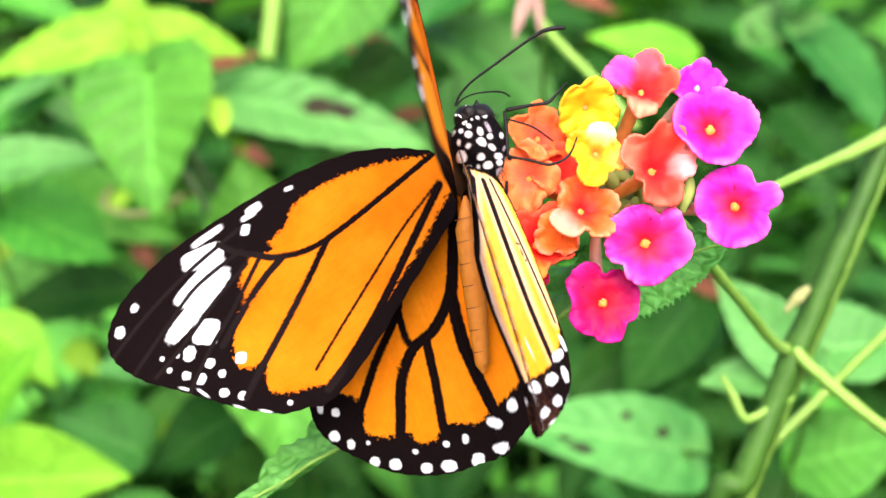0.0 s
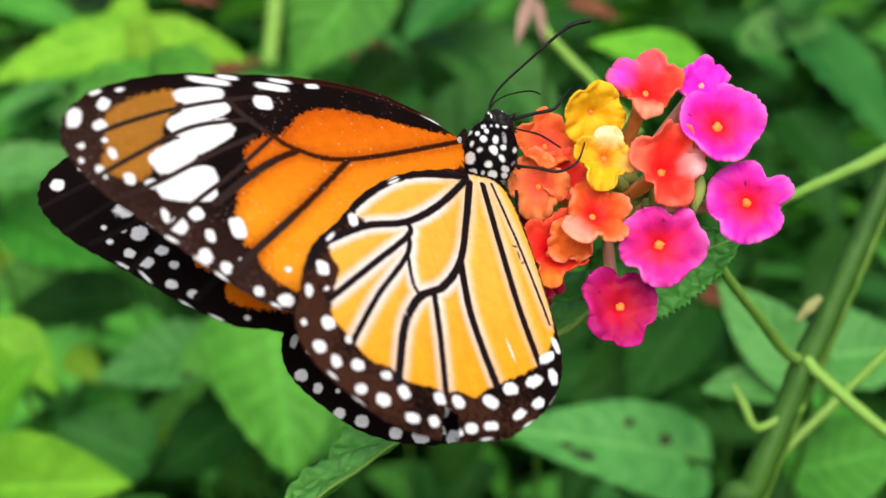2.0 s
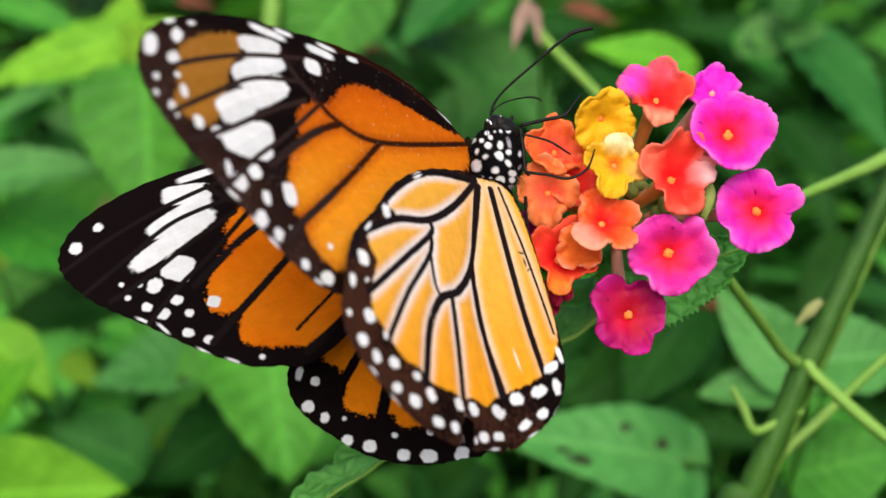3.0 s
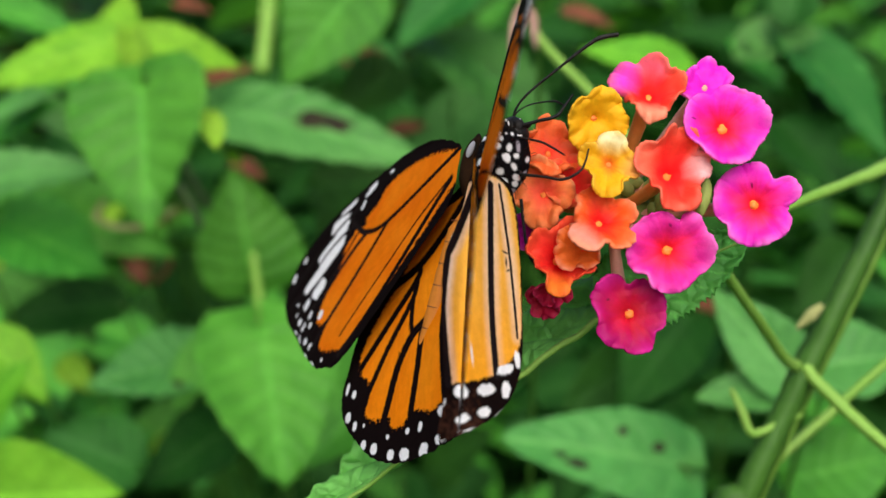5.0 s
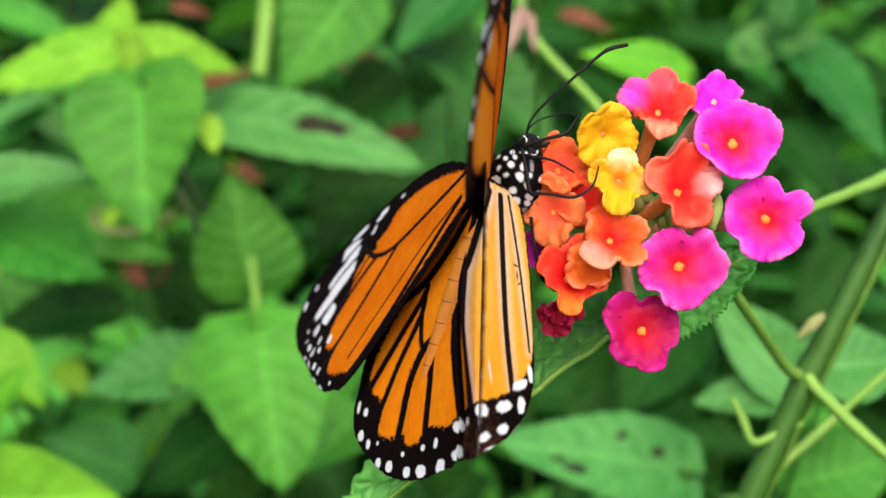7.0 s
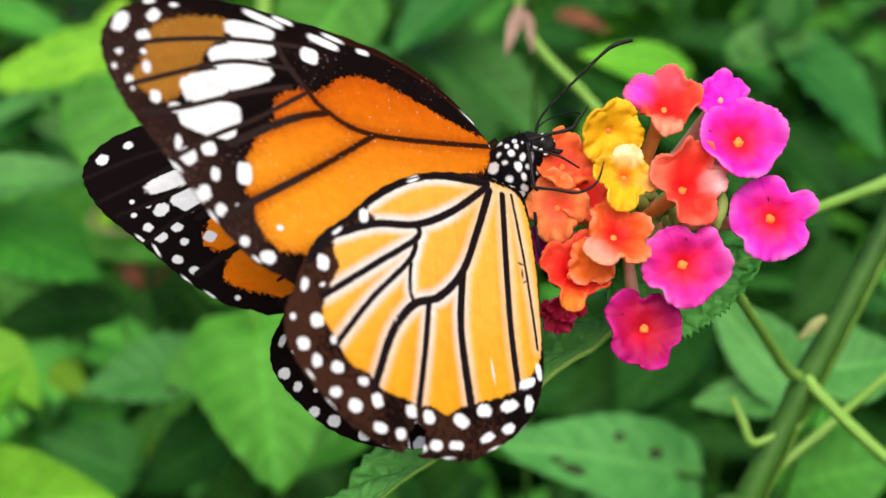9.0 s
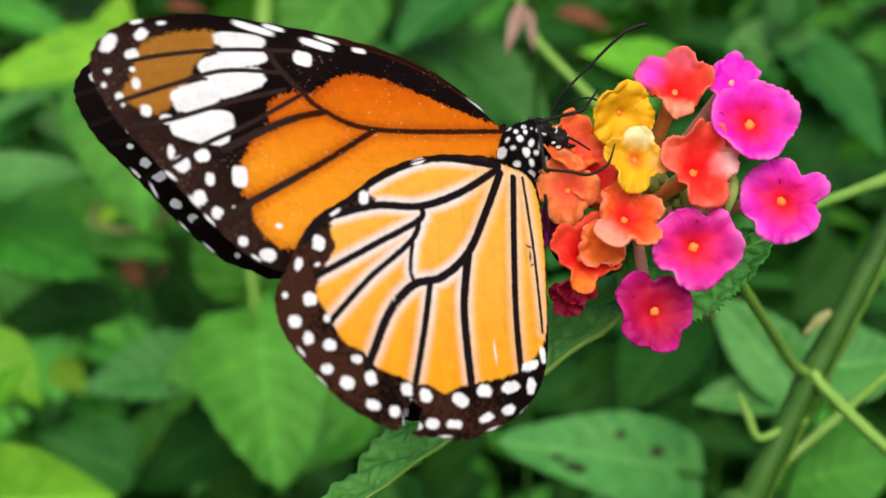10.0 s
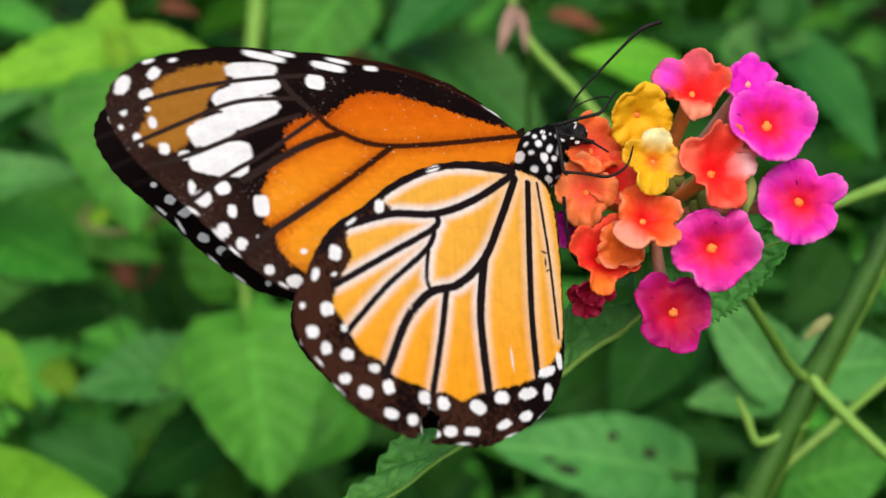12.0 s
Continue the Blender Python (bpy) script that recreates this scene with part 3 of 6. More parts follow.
plant("thin yellow-green seedling with small leaves", [
    ("leaf", (LEAF_BRIGHT, (-66.5, 212.6, 38.5), (-63.2, 208.6, 28.5), 8.0), {"seed": 94, "fold": 0.18, "quilt": 1.8, "roll": -0.25}),
    ("leaf", (LEAF_BRIGHT, (-72.9, 278.6, 33.9), (-68.0, 272.6, 28.6), 5.3), {"seed": 95, "fold": 0.19, "quilt": 1.8, "roll": 0.01}),
    ("leaf", (LEAF_BRIGHT, (-109.5, 278.6, 14.6), (-113.5, 272.6, 8.7), 8.0), {"seed": 96, "fold": 0.28, "quilt": 1.8, "roll": 0.18}),
    ("leaf", (LEAF_BRIGHT, (-129.7, 278.6, -38.3), (-118.2, 272.6, -47.2), 11.5), {"seed": 97, "fold": 0.33, "quilt": 1.8, "roll": 0.12}),
    ("leaf", (LEAF_MID, (-93.1, 278.6, -63.3), (-86.0, 272.6, -75.6), 11.5), {"seed": 98, "fold": 0.49, "quilt": 1.8, "roll": -0.26}),
    ("leaf", (LEAF_BRIGHT, (-102.7, 293.6, -71.7), (-91.3, 287.6, -62.8), 9.9), {"seed": 99, "fold": 0.16, "quilt": 1.8, "roll": -0.22}),
    ("stem", ([(-104.0, 240.0, 15.0), (-106.5, 240.0, 10.0), (-101.7, 240.0, 6.9), (-92.1, 240.0, 6.9), (-82.4, 242.0, 12.6)], [0.9, 1.2, 1.1, 0.9, 0.7], DRY_PALE), {}),
    ("stem", ([(-87.3, 268.1, 20.8), (-81.2, 263.6, 11.3), (-75.6, 260.6, 2.0), (-69.9, 257.6, -5.3)], [1.5, 1.5, 1.5, 1.5], STEM_DARK), {}),
    ("stem", ([(-79.3, 278.6, 43.5), (-75.3, 292.6, 25.5), (-69.3, 428.6, -141.9), (-73.3, 428.6, -327.2)], [0.5, 0.6, 0.9, 1.2], STEM), {}),
    ("stem", ([(-109.5, 278.6, 14.6), (-105.5, 292.6, -3.4), (-99.5, 428.6, -156.3), (-103.5, 428.6, -327.2)], [0.5, 0.6, 0.9, 1.2], STEM), {}),
])
plant("low plant with deep green oval leaves", [
    ("leaf", (LEAF_DARK, (-109.6, 275.6, -18.9), (-148.7, 268.1, -22.3), 22.7), {"seed": 12, "fold": 0.29, "quilt": 1.8, "roll": 0.04}),
    ("leaf", (LEAF_SHADE, (-93.9, 238.1, -67.1), (-118.9, 230.6, -53.9), 25.6), {"seed": 13, "fold": 0.41, "quilt": 1.8, "roll": -0.09}),
    ("leaf", (LEAF_DARK, (-70.5, 260.6, -58.6), (-94.1, 245.6, -73.9), 23.4), {"seed": 14, "fold": 0.49, "quilt": 1.8, "roll": -0.3}),
    ("leaf", (LEAF_MID, (-26.4, 260.6, -51.2), (-43.0, 245.6, -66.8), 21.6), {"seed": 15, "fold": 0.44, "quilt": 1.8, "roll": -0.17}),
    ("stem", ([(-109.6, 275.6, -18.9), (-105.6, 289.6, -36.9), (-99.6, 425.6, -173.7), (-103.6, 425.6, -328.5)], [0.5, 0.6, 0.9, 1.2], STEM), {}),
    ("stem", ([(-70.5, 260.6, -58.6), (-66.5, 274.6, -76.6), (-60.5, 410.6, -196.6), (-64.5, 410.6, -334.5)], [0.5, 0.6, 0.9, 1.2], STEM), {}),
])
plant("yellow-green shoot with broad sunlit leaves", [
    ("leaf", (LEAF_LIME, (-130.1, 208.1, -25.1), (-108.8, 203.6, -41.1), 17.2), {"seed": 104, "fold": 0.46, "quilt": 1.8, "roll": -0.28}),
    ("leaf", (LEAF_LIME, (-124.0, 185.6, -49.8), (-106.6, 178.1, -28.5), 16.0), {"seed": 16, "fold": 0.49, "quilt": 1.8, "roll": 0.16}),
    ("leaf", (LEAF_LIME, (-120.6, 170.6, -62.7), (-78.5, 155.6, -55.4), 25.8), {"seed": 18, "fold": 0.5, "quilt": 1.8, "roll": 0.05}),
    ("leaf", (LEAF_BRIGHT, (-155.0, 260.6, -7.2), (-138.4, 260.6, 3.9), 14.7), {"seed": 28, "fold": 0.21, "quilt": 1.8, "roll": 0.28}),
    ("stem", ([(-130.1, 208.1, -25.1), (-126.1, 222.1, -43.1), (-120.1, 358.1, -190.4), (-124.1, 358.1, -355.7)], [0.5, 0.6, 0.9, 1.2], STEM), {}),
    ("stem", ([(-120.6, 170.6, -62.7), (-116.6, 184.6, -80.7), (-110.6, 320.6, -216.8), (-114.6, 320.6, -370.9)], [0.5, 0.6, 0.9, 1.2], STEM), {}),
])
# One shrub, its rear leaves given darker greens in place of shade.
plant("green shrub with large pointed leaves", [
    ("leaf", (LEAF_MID, (-30.7, 320.6, 102.4), (-58.4, 305.6, 61.9), 39.8), {"seed": 19, "fold": 0.3, "quilt": 1.8, "roll": -0.25}),
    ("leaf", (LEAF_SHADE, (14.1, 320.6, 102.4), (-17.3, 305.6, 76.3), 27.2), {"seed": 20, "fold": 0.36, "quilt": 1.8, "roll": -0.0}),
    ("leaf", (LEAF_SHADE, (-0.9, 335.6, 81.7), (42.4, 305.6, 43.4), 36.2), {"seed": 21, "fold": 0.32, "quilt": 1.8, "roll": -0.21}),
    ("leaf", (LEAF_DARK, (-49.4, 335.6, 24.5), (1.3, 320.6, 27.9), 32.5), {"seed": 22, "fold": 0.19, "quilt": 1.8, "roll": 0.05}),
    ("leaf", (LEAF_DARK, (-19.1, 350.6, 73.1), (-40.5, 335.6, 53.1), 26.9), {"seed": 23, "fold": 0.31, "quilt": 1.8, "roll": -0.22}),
    ("stem", ([(-60.7, 290.6, 93.4), (-61.8, 287.6, 75.0), (-62.9, 284.6, 60.8)], [2.78, 2.78, 2.58], STEM_PALE), {}),
    ("stem", ([(-30.7, 320.6, 102.4), (-26.7, 334.6, 84.4), (-20.7, 470.6, -103.9), (-24.7, 470.6, -310.3)], [0.5, 0.6, 0.9, 1.2], STEM), {}),
    ("stem", ([(-0.9, 335.6, 81.7), (3.1, 349.6, 63.7), (9.1, 485.6, -111.3), (5.1, 485.6, -304.2)], [0.5, 0.6, 0.9, 1.2], STEM), {}),
])
plant("arching pale stalk with a withered petal", [
    ("stem", ([(15.9, 133.1, 60.7), (19.5, 133.1, 46.8), (30.7, 125.6, 32.4), (38.2, 118.1, 21.7)], [1.09, 1.03, 0.97, 0.85], STEM_PALE), {}),
    ("leaf", (DRY_PINK, (17.6, 131.6, 51.9), (13.6, 125.6, 41.8), 3.1), {"seed": 24, "fold": 0.6, "quilt": 1.8, "roll": 0.14}),
    ("leaf", (DRY_PINK, (18.8, 131.6, 50.7), (19.5, 125.6, 42.4), 1.9), {"seed": 25, "fold": 0.6, "quilt": 1.8, "roll": -0.02}),
    ("stem", ([(17.6, 131.6, 51.9), (21.6, 145.6, 33.9), (27.6, 281.6, -167.4), (23.6, 281.6, -386.6)], [0.5, 0.6, 0.9, 1.2], STEM), {}),
])
plant("leafy plant with a hole-eaten oval leaf", [
    ("leaf", (LEAF_COOL, (58.0, 170.6, -53.6), (16.4, 155.6, -42.4), 24.7), {"seed": 26, "heart": 0.9, "nu": 70, "nv": 28, "blunt": 0.42, "quilt": 0.9, "fold": 0.12, "roll": 0.0, "holes": ((0.62, -0.5, 0.06), (0.13, 0.25, 0.034), (0.34, 0.45, 0.03), (0.70, -0.34, 0.035))}),
    ("leaf", (LEAF_LIME, (72.8, 230.6, 53.4), (41.5, 223.1, 60.5), 15.0), {"seed": 27, "fold": 0.23, "quilt": 1.8, "roll": -0.18}),
    # LEAF_SHADE below: shade coloured into two leaves of this plant.
    ("leaf", (LEAF_SHADE, (129.1, 320.6, 81.1), (159.8, 290.6, 37.9), 37.0), {"seed": 29, "fold": 0.31, "quilt": 1.8, "roll": -0.24}),
    ("leaf", (LEAF_COOL, (112.0, 320.6, 74.8), (137.0, 305.6, 80.4), 23.0), {"seed": 30, "fold": 0.4, "quilt": 1.8, "roll": 0.12}),
    ("leaf", (LEAF_SHADE, (126.7, 305.6, 82.5), (130.8, 305.6, 103.0), 18.5), {"seed": 31, "fold": 0.36, "quilt": 1.8, "roll": -0.29}),
    ("leaf", (LEAF_DARK, (122.6, 305.6, 45.4), (142.0, 290.6, 22.0), 26.3), {"seed": 32, "fold": 0.28, "quilt": 1.8, "roll": -0.04}),
    ("leaf", (LEAF_MID, (86.0, 170.6, -57.1), (110.9, 163.1, -48.8), 23.4), {"seed": 33, "fold": 0.18, "quilt": 1.8, "roll": 0.28}),
    ("leaf", (LEAF_DARK, (80.1, 260.6, -21.8), (55.7, 245.6, -49.2), 27.0), {"seed": 34, "fold": 0.41, "quilt": 1.8, "roll": 0.0}),
    ("stem", ([(58.0, 170.6, -53.6), (62.0, 184.6, -71.6), (68.0, 320.6, -212.2), (64.0, 320.6, -370.9)], [0.5, 0.6, 0.9, 1.2], STEM), {}),
    ("stem", ([(129.1, 320.6, 81.1), (133.1, 334.6, 63.1), (139.1, 470.6, -114.6), (135.1, 470.6, -310.3)], [0.5, 0.6, 0.9, 1.2], STEM), {}),
])
plant("pale green plant with soft oval leaves", [
    ("leaf", (LEAF_COOL, (78.2, 140.6, -31.1), (61.8, 148.1, -8.2), 16.5), {"seed": 35, "heart": 0.7, "fold": 0.4, "quilt": 1.8, "roll": -0.18}),
    ("leaf", (LEAF_COOL, (76.9, 140.6, -31.1), (56.6, 143.6, -32.1), 11.9), {"seed": 36, "fold": 0.23, "quilt": 1.8, "roll": 0.02}),
    ("leaf", (LEAF_COOL, (86.7, 155.6, -27.6), (110.5, 155.6, -23.7), 21.2), {"seed": 37, "fold": 0.41, "quilt": 1.8, "roll": 0.09}),
    ("stem", ([(78.2, 140.6, -31.1), (82.2, 154.6, -49.1), (88.2, 290.6, -207.1), (84.2, 290.6, -383.0)], [0.5, 0.6, 0.9, 1.2], STEM), {}),
    ("stem", ([(86.7, 155.6, -27.6), (90.7, 169.6, -45.6), (96.7, 305.6, -202.3), (92.7, 305.6, -376.9)], [0.5, 0.6, 0.9, 1.2], STEM), {}),
])



# ---- the flower: a lantana head with its leaves ----
def floret(parent, x, y, z, r, nx, nz, rim, heart_col, lobes=None, seed=0, cup=0.3, eye=True, wave=0.12, edge=(0.93, 0.22, 0.66), core=0.58, petals=None):
    """One flower: a lobed, rippled funnel on a narrow tube that runs back into the head.
    nx, nz: how far it faces to the right and up; lobes: angle in degrees, reach and breadth of each petal."""
    rng = random.Random(seed)
    if lobes is None:
        turn = rng.uniform(0, 360)
        lobes = [(turn + 90 * k + rng.uniform(-14, 14), rng.uniform(0.88, 1.08), rng.uniform(44, 60)) for k in range(4)]
    n = np.array((nx, -1.0, nz))
    n /= np.linalg.norm(n)
    a = np.cross((0, 0, 1.0), n)
    a /= np.linalg.norm(a)
    if a[0] < 0:
        a = -a
    b = np.cross(a, n)
    if b[2] < 0:
        b = -b
    c0 = np.array((x, y, z))
    rings, seg = 20, 132
    wob = rng.uniform(0, 9)
    lifts = [rng.uniform(-0.9, 1.2) * wave for _ in lobes]
    curls = [rng.uniform(-0.3, 1.6) * wave for _ in lobes]
    rim, heart_col, edge = np.array(rim), np.array(heart_col), np.array(edge)
    verts, cols = [], []
    spots = [(rng.uniform(0, 2 * pi), rng.uniform(0.4, 0.85)) for _ in range(1 if eye else 0)]
    for i in range(rings + 1):
        t = i / rings
        for j in range(seg):
            th = 2 * pi * j / seg
            w = [exp(-(abs((math.degrees(th) - g + 180) % 360 - 180) / br) ** 4 * 0.6) for g, _, br in lobes]
            reach = max(0.74, sum((q * k[1]) ** 7 for q, k in zip(w, lobes)) ** (1 / 7))
            total = sum(w) + 0.02
            lobe_lift = sum(q * k for q, k in zip(w, lifts)) / total
            lobe_curl = sum(q * k for q, k in zip(w, curls)) / total
            ripple = noise.noise(Vector((cos(th) * 2.2, sin(th) * 2.2, wob))) + 0.4 * noise.noise(Vector((cos(th) * 5, sin(th) * 5, wob + 4)))
            fine = noise.noise(Vector((cos(th) * 12, sin(th) * 12, wob + 8)))
            crease = noise.noise(Vector((cos(th) * t * 2.3, sin(th) * t * 2.3, wob))) + 0.35 * noise.noise(Vector((cos(th) * t * 5, sin(th) * t * 5, wob + 4)))
            rad = r * t * (1 + (reach * (1 + 0.045 * fine + 0.04 * ripple) - 1) * t ** 1.6)
            lift = r * (cup * (t ** 1.25 - 0.45) + (wave * (0.35 * ripple + 0.9 * crease) + lobe_lift) * t ** 2 - lobe_curl * t ** 5 + 0.05 * fine * t ** 5 - 0.16 * exp(-(t / 0.13) ** 2))
            lift += (0.06 + 0.25 * wave) * r * noise.noise(Vector((cos(th) * t * 3.0, sin(th) * t * 3.0, wob + 20))) * t
            verts.append(c0 + (cos(th) * a + sin(th) * b) * rad + n * lift)
            soft = noise.noise(Vector((cos(th) * 2.5, sin(th) * 2.5, t * 2 + wob)))
            ray = noise.noise(Vector((cos(th) * 9, sin(th) * 9, t * 0.8 + wob)))
            g = 1 - exp(-(t * (1 + 0.3 * soft + 0.12 * ray) / core) ** 2.6)
            blotch = noise.noise(Vector((cos(th) * t * 2.6, sin(th) * t * 2.6, wob + 30)))
            col = (heart_col * (1 - g) + rim * g) * (0.97 + 0.12 * blotch + 0.04 * ray)
            for lobe, shade in (petals or {}).items():
                q = min(1, w[lobe] ** 3 * max(0, (t - 0.3) / 0.45))
                col = col * (1 - q) + np.array(shade) * q
            pale = max(0, (t - 0.72) / 0.28) ** 2 * (0.45 + 0.9 * ripple + 0.5 * fine) + 0.22 * max(0, blotch) * t
            pale = min(0.75, max(0, pale))
            col = col * (1 - pale) + pale * edge
            for sa, st in spots:
                d = math.hypot(t * cos(th) - st * cos(sa), t * sin(th) - st * sin(sa))
                if d < 0.035:
                    col = col * 0.25
            cols.append(np.clip(col, 0, 0.95))
    ob = mesh_object("floret", verts, grid_faces(rings + 1, seg, True), PETAL, parent, pattern=cols)
    thick = ob.modifiers.new("thickness", "SOLIDIFY")
    thick.thickness = 0.00022
    deep = c0 - n * (0.45 * cup + 0.16) * r
    if eye:
        e = deep + n * 0.14 * r + a * rng.uniform(-0.05, 0.05) * r
        blob("throat", tuple(e), (0.13 * r, 0.12 * r, 0.13 * r), THROAT, ob, "orange throat", rows=8, cols=12, lump=0.5)
    else:
        blob("throat", tuple(deep + n * 0.13 * r), (0.12 * r, 0.10 * r, 0.12 * r), THROAT if rim[2] < 0.1 else TUBE_PINK, ob, rows=7, cols=10, lump=0.4)
    root = np.array((x * 0.25 - 0.6, y + 7.5, z * 0.25 - 1.5))
    mid = deep * 0.5 + root * 0.5 - n * 0.8
    tube("flower_tube", [deep + n * 0.05 * r, mid, root], [0.85, 0.7, 0.55], TUBE_PINK if rim[2] > 0.1 else TUBE_ORANGE, ob, sides=9, steps=5)
    return ob


TUBE_PINK = stem_material("tube_pink", (0.95, 0.38, 0.26), (0.97, 0.52, 0.38), 0.5)
TUBE_ORANGE = stem_material("tube_orange", (0.92, 0.27, 0.04), (0.95, 0.42, 0.12), 0.5)
THROAT = stem_material("throat_orange", (0.88, 0.20, 0.03), (0.92, 0.32, 0.06), 0.5)
BUD = stem_material("bud_green", (0.22, 0.34, 0.06), (0.40, 0.46, 0.12), 0.6)

PINK, ROSE, MAGENTA = (0.86, 0.018, 0.62), (0.80, 0.024, 0.40), (0.42, 0.003, 0.14)
RED, ORANGE, SALMON, YELLOW = (0.98, 0.085, 0.045), (0.98, 0.19, 0.025), (0.98, 0.30, 0.14), (0.93, 0.48, 0.010)
CORE, MAROON = (0.93, 0.010, 0.016), (0.60, 0.006, 0.02)

flower = thing("lantana_flower", SLOPE, "rounded lantana head of pink, red, orange and yellow florets", "flower")
floret(flower, 9.38, -1.0, 6.67, 4.46, 0.05, 0.22, PINK, CORE, seed=3, core=0.6, cup=0.42, lobes=[(15, 1.02, 51), (72, 0.95, 49), (165, 1.0, 61), (262, 0.92, 61), (315, 0.86, 37)])
floret(flower, 12.66, -0.5, -1.02, 4.29, -0.15, 0.1, PINK, CORE, seed=4, core=0.62, cup=0.4, lobes=[(112, 1.0, 63), (25, 1.06, 27), (310, 0.96, 46), (252, 1.02, 41), (178, 0.98, 49)])
floret(flower, 3.50, -2.5, -5.65, 4.29, 0.05, 0, ROSE, CORE, seed=5, core=0.62, cup=0.38, wave=0.16, lobes=[(125, 0.98, 54), (46, 1.04, 29), (357, 1.06, 37), (310, 0.92, 34), (262, 0.98, 44), (182, 1.02, 49)])
floret(flower, -0.11, -1.5, -11.98, 3.96, 0.1, 0.2, MAGENTA, MAROON, seed=6, cup=0.36, core=0.72, edge=(0.62, 0.02, 0.30), lobes=[(136, 1.14, 44), (50, 0.96, 49), (352, 0.9, 41), (284, 1.04, 41), (228, 1.02, 34), (185, 0.88, 37)])
floret(flower, 8.25, 2.0, 11.19, 3.39, 0.2, 0.4, PINK, PINK, seed=7, eye=False, wave=0.2, lobes=[(55, 1.05, 54), (205, 1.0, 54), (300, 0.8, 49)])
floret(flower, 2.26, 0.2, 10.28, 3.55, 0.1, 0.5, RED, CORE, seed=8, eye=False, cup=0.65, wave=0.22, core=0.75, edge=(0.97, 0.24, 0.14), petals={0: (0.95, 0.12, 0.20), 1: (0.86, 0.05, 0.62), 3: (0.98, 0.33, 0.20)}, lobes=[(85, 1.0, 44), (150, 1.25, 36), (10, 0.95, 44), (262, 0.98, 40)])
floret(flower, -3.39, -0.5, 7.57, 3.50, 0.15, -0.2, YELLOW, YELLOW, seed=9, eye=False, cup=0.6, wave=0.22, edge=(0.95, 0.56, 0.03))
floret(flower, -2.26, -2.2, 2.94, 3.28, 0.0, 0.15, YELLOW, ORANGE, seed=10, eye=False, cup=0.5, wave=0.24, core=0.3, edge=(0.95, 0.58, 0.05), petals={1: (0.95, 0.90, 0.50), 0: (0.97, 0.50, 0.12)}, lobes=[(350, 1.0, 34), (82, 0.95, 44), (165, 1.0, 40), (260, 1.1, 44)])
floret(flower, 3.96, -1.5, 2.15, 4.3, 0.2, 0.4, RED, CORE, seed=11, eye=False, cup=0.65, wave=0.24, core=0.7, edge=(0.97, 0.22, 0.14), petals={0: (0.96, 0.55, 0.56), 2: (0.98, 0.16, 0.09)}, lobes=[(5, 0.92, 34), (75, 0.95, 44), (165, 1.0, 44), (270, 1.08, 44)])
floret(flower, -7.91, 1.0, 4.41, 3.50, 0.2, 0.5, (0.98, 0.16, 0.03), RED, seed=12, eye=False, cup=0.4, wave=0.26, edge=(0.97, 0.28, 0.10))
floret(flower, -8.70, -0.2, 0.11, 3.39, -0.2, 0.3, (0.98, 0.24, 0.06), RED, seed=13, eye=False, cup=0.38, wave=0.26, edge=(0.97, 0.38, 0.18))
floret(flower, -5.76, 0.8, 1.02, 3.05, 0.1, 0.4, RED, CORE, seed=14, eye=False, cup=0.6, wave=0.3, edge=(0.95, 0.3, 0.1))
floret(flower, -3.05, -2.5, -2.71, 3.73, 0.25, 0.4, (0.98, 0.15, 0.02), CORE, seed=15, eye=False, cup=0.6, wave=0.28, core=0.6, edge=(0.95, 0.36, 0.2), petals={1: (0.95, 0.34, 0.26)}, lobes=[(20, 0.95, 40), (222, 1.2, 36), (100, 1.0, 48), (300, 1.0, 36)])
floret(flower, -4.97, -1.2, -5.42, 2.71, -0.3, 0.1, ORANGE, ORANGE, seed=16, eye=False, cup=0.5, wave=0.32, edge=(0.95, 0.36, 0.24))
floret(flower, -7.12, -0.5, -6.55, 3.96, 0.2, 0.35, RED, CORE, seed=17, eye=False, cup=0.55, wave=0.28, core=0.7, edge=(0.95, 0.12, 0.04), petals={1: (0.95, 0.25, 0.03)}, lobes=[(60, 1.0, 44), (255, 1.1, 30), (150, 0.95, 44), (340, 0.9, 36)])
floret(flower, -7.46, 0.6, -9.72, 2.03, -0.3, -0.6, (0.50, 0.008, 0.05), MAROON, seed=18, edge=(0.6, 0.03, 0.12), eye=False, cup=0.7, wave=0.3)
floret(flower, -8.48, 2.2, -10.74, 1.92, -0.4, -0.6, (0.42, 0.006, 0.04), MAROON, seed=19, edge=(0.6, 0.03, 0.12), eye=False, cup=0.8, wave=0.3)
floret(flower, -9.72, 3.0, -3.39, 2.15, -0.8, 0.0, PINK, MAGENTA, seed=20, eye=False, cup=0.7, wave=0.3)
leaf(LANTANA_LEAF, (1.6, 8, -10.5), (-38.5, 10, -38.6), 17.5, flower, rib=0.42, quilt=3.2, teeth=0.3, seed=51, heart=0.4, nu=110, nv=26, fold=0.2, droop=0.03, facing=(-0.35, -0.8, 1.0), tuck=-1, show=0.35, rugose=0.35)
leaf(LANTANA_LEAF, (-1.13, 7, -10.74), (14.41, 8, -4.24), 10.7, flower, facing=(0, -1, 0.3), rib=0.3, quilt=2, teeth=0.3, seed=52, heart=0.4, nu=72, droop=0.02)

for k in range(9):
    a = 2.4 * k
    blob("bud", (cos(a) * 2.2 + 2, 4.5 + 0.3 * k, sin(a) * 2.2 - 0.5), (0.8, 0.8, 1.3), BUD, flower, rows=7, cols=9, turn=a)
blob("bud", (7.6, 0.4, -0.2), (0.75, 0.8, 1.9), BUD, flower, "green calyx with a pink tip", rows=11, cols=12, turn=0.15, lump=0.3)
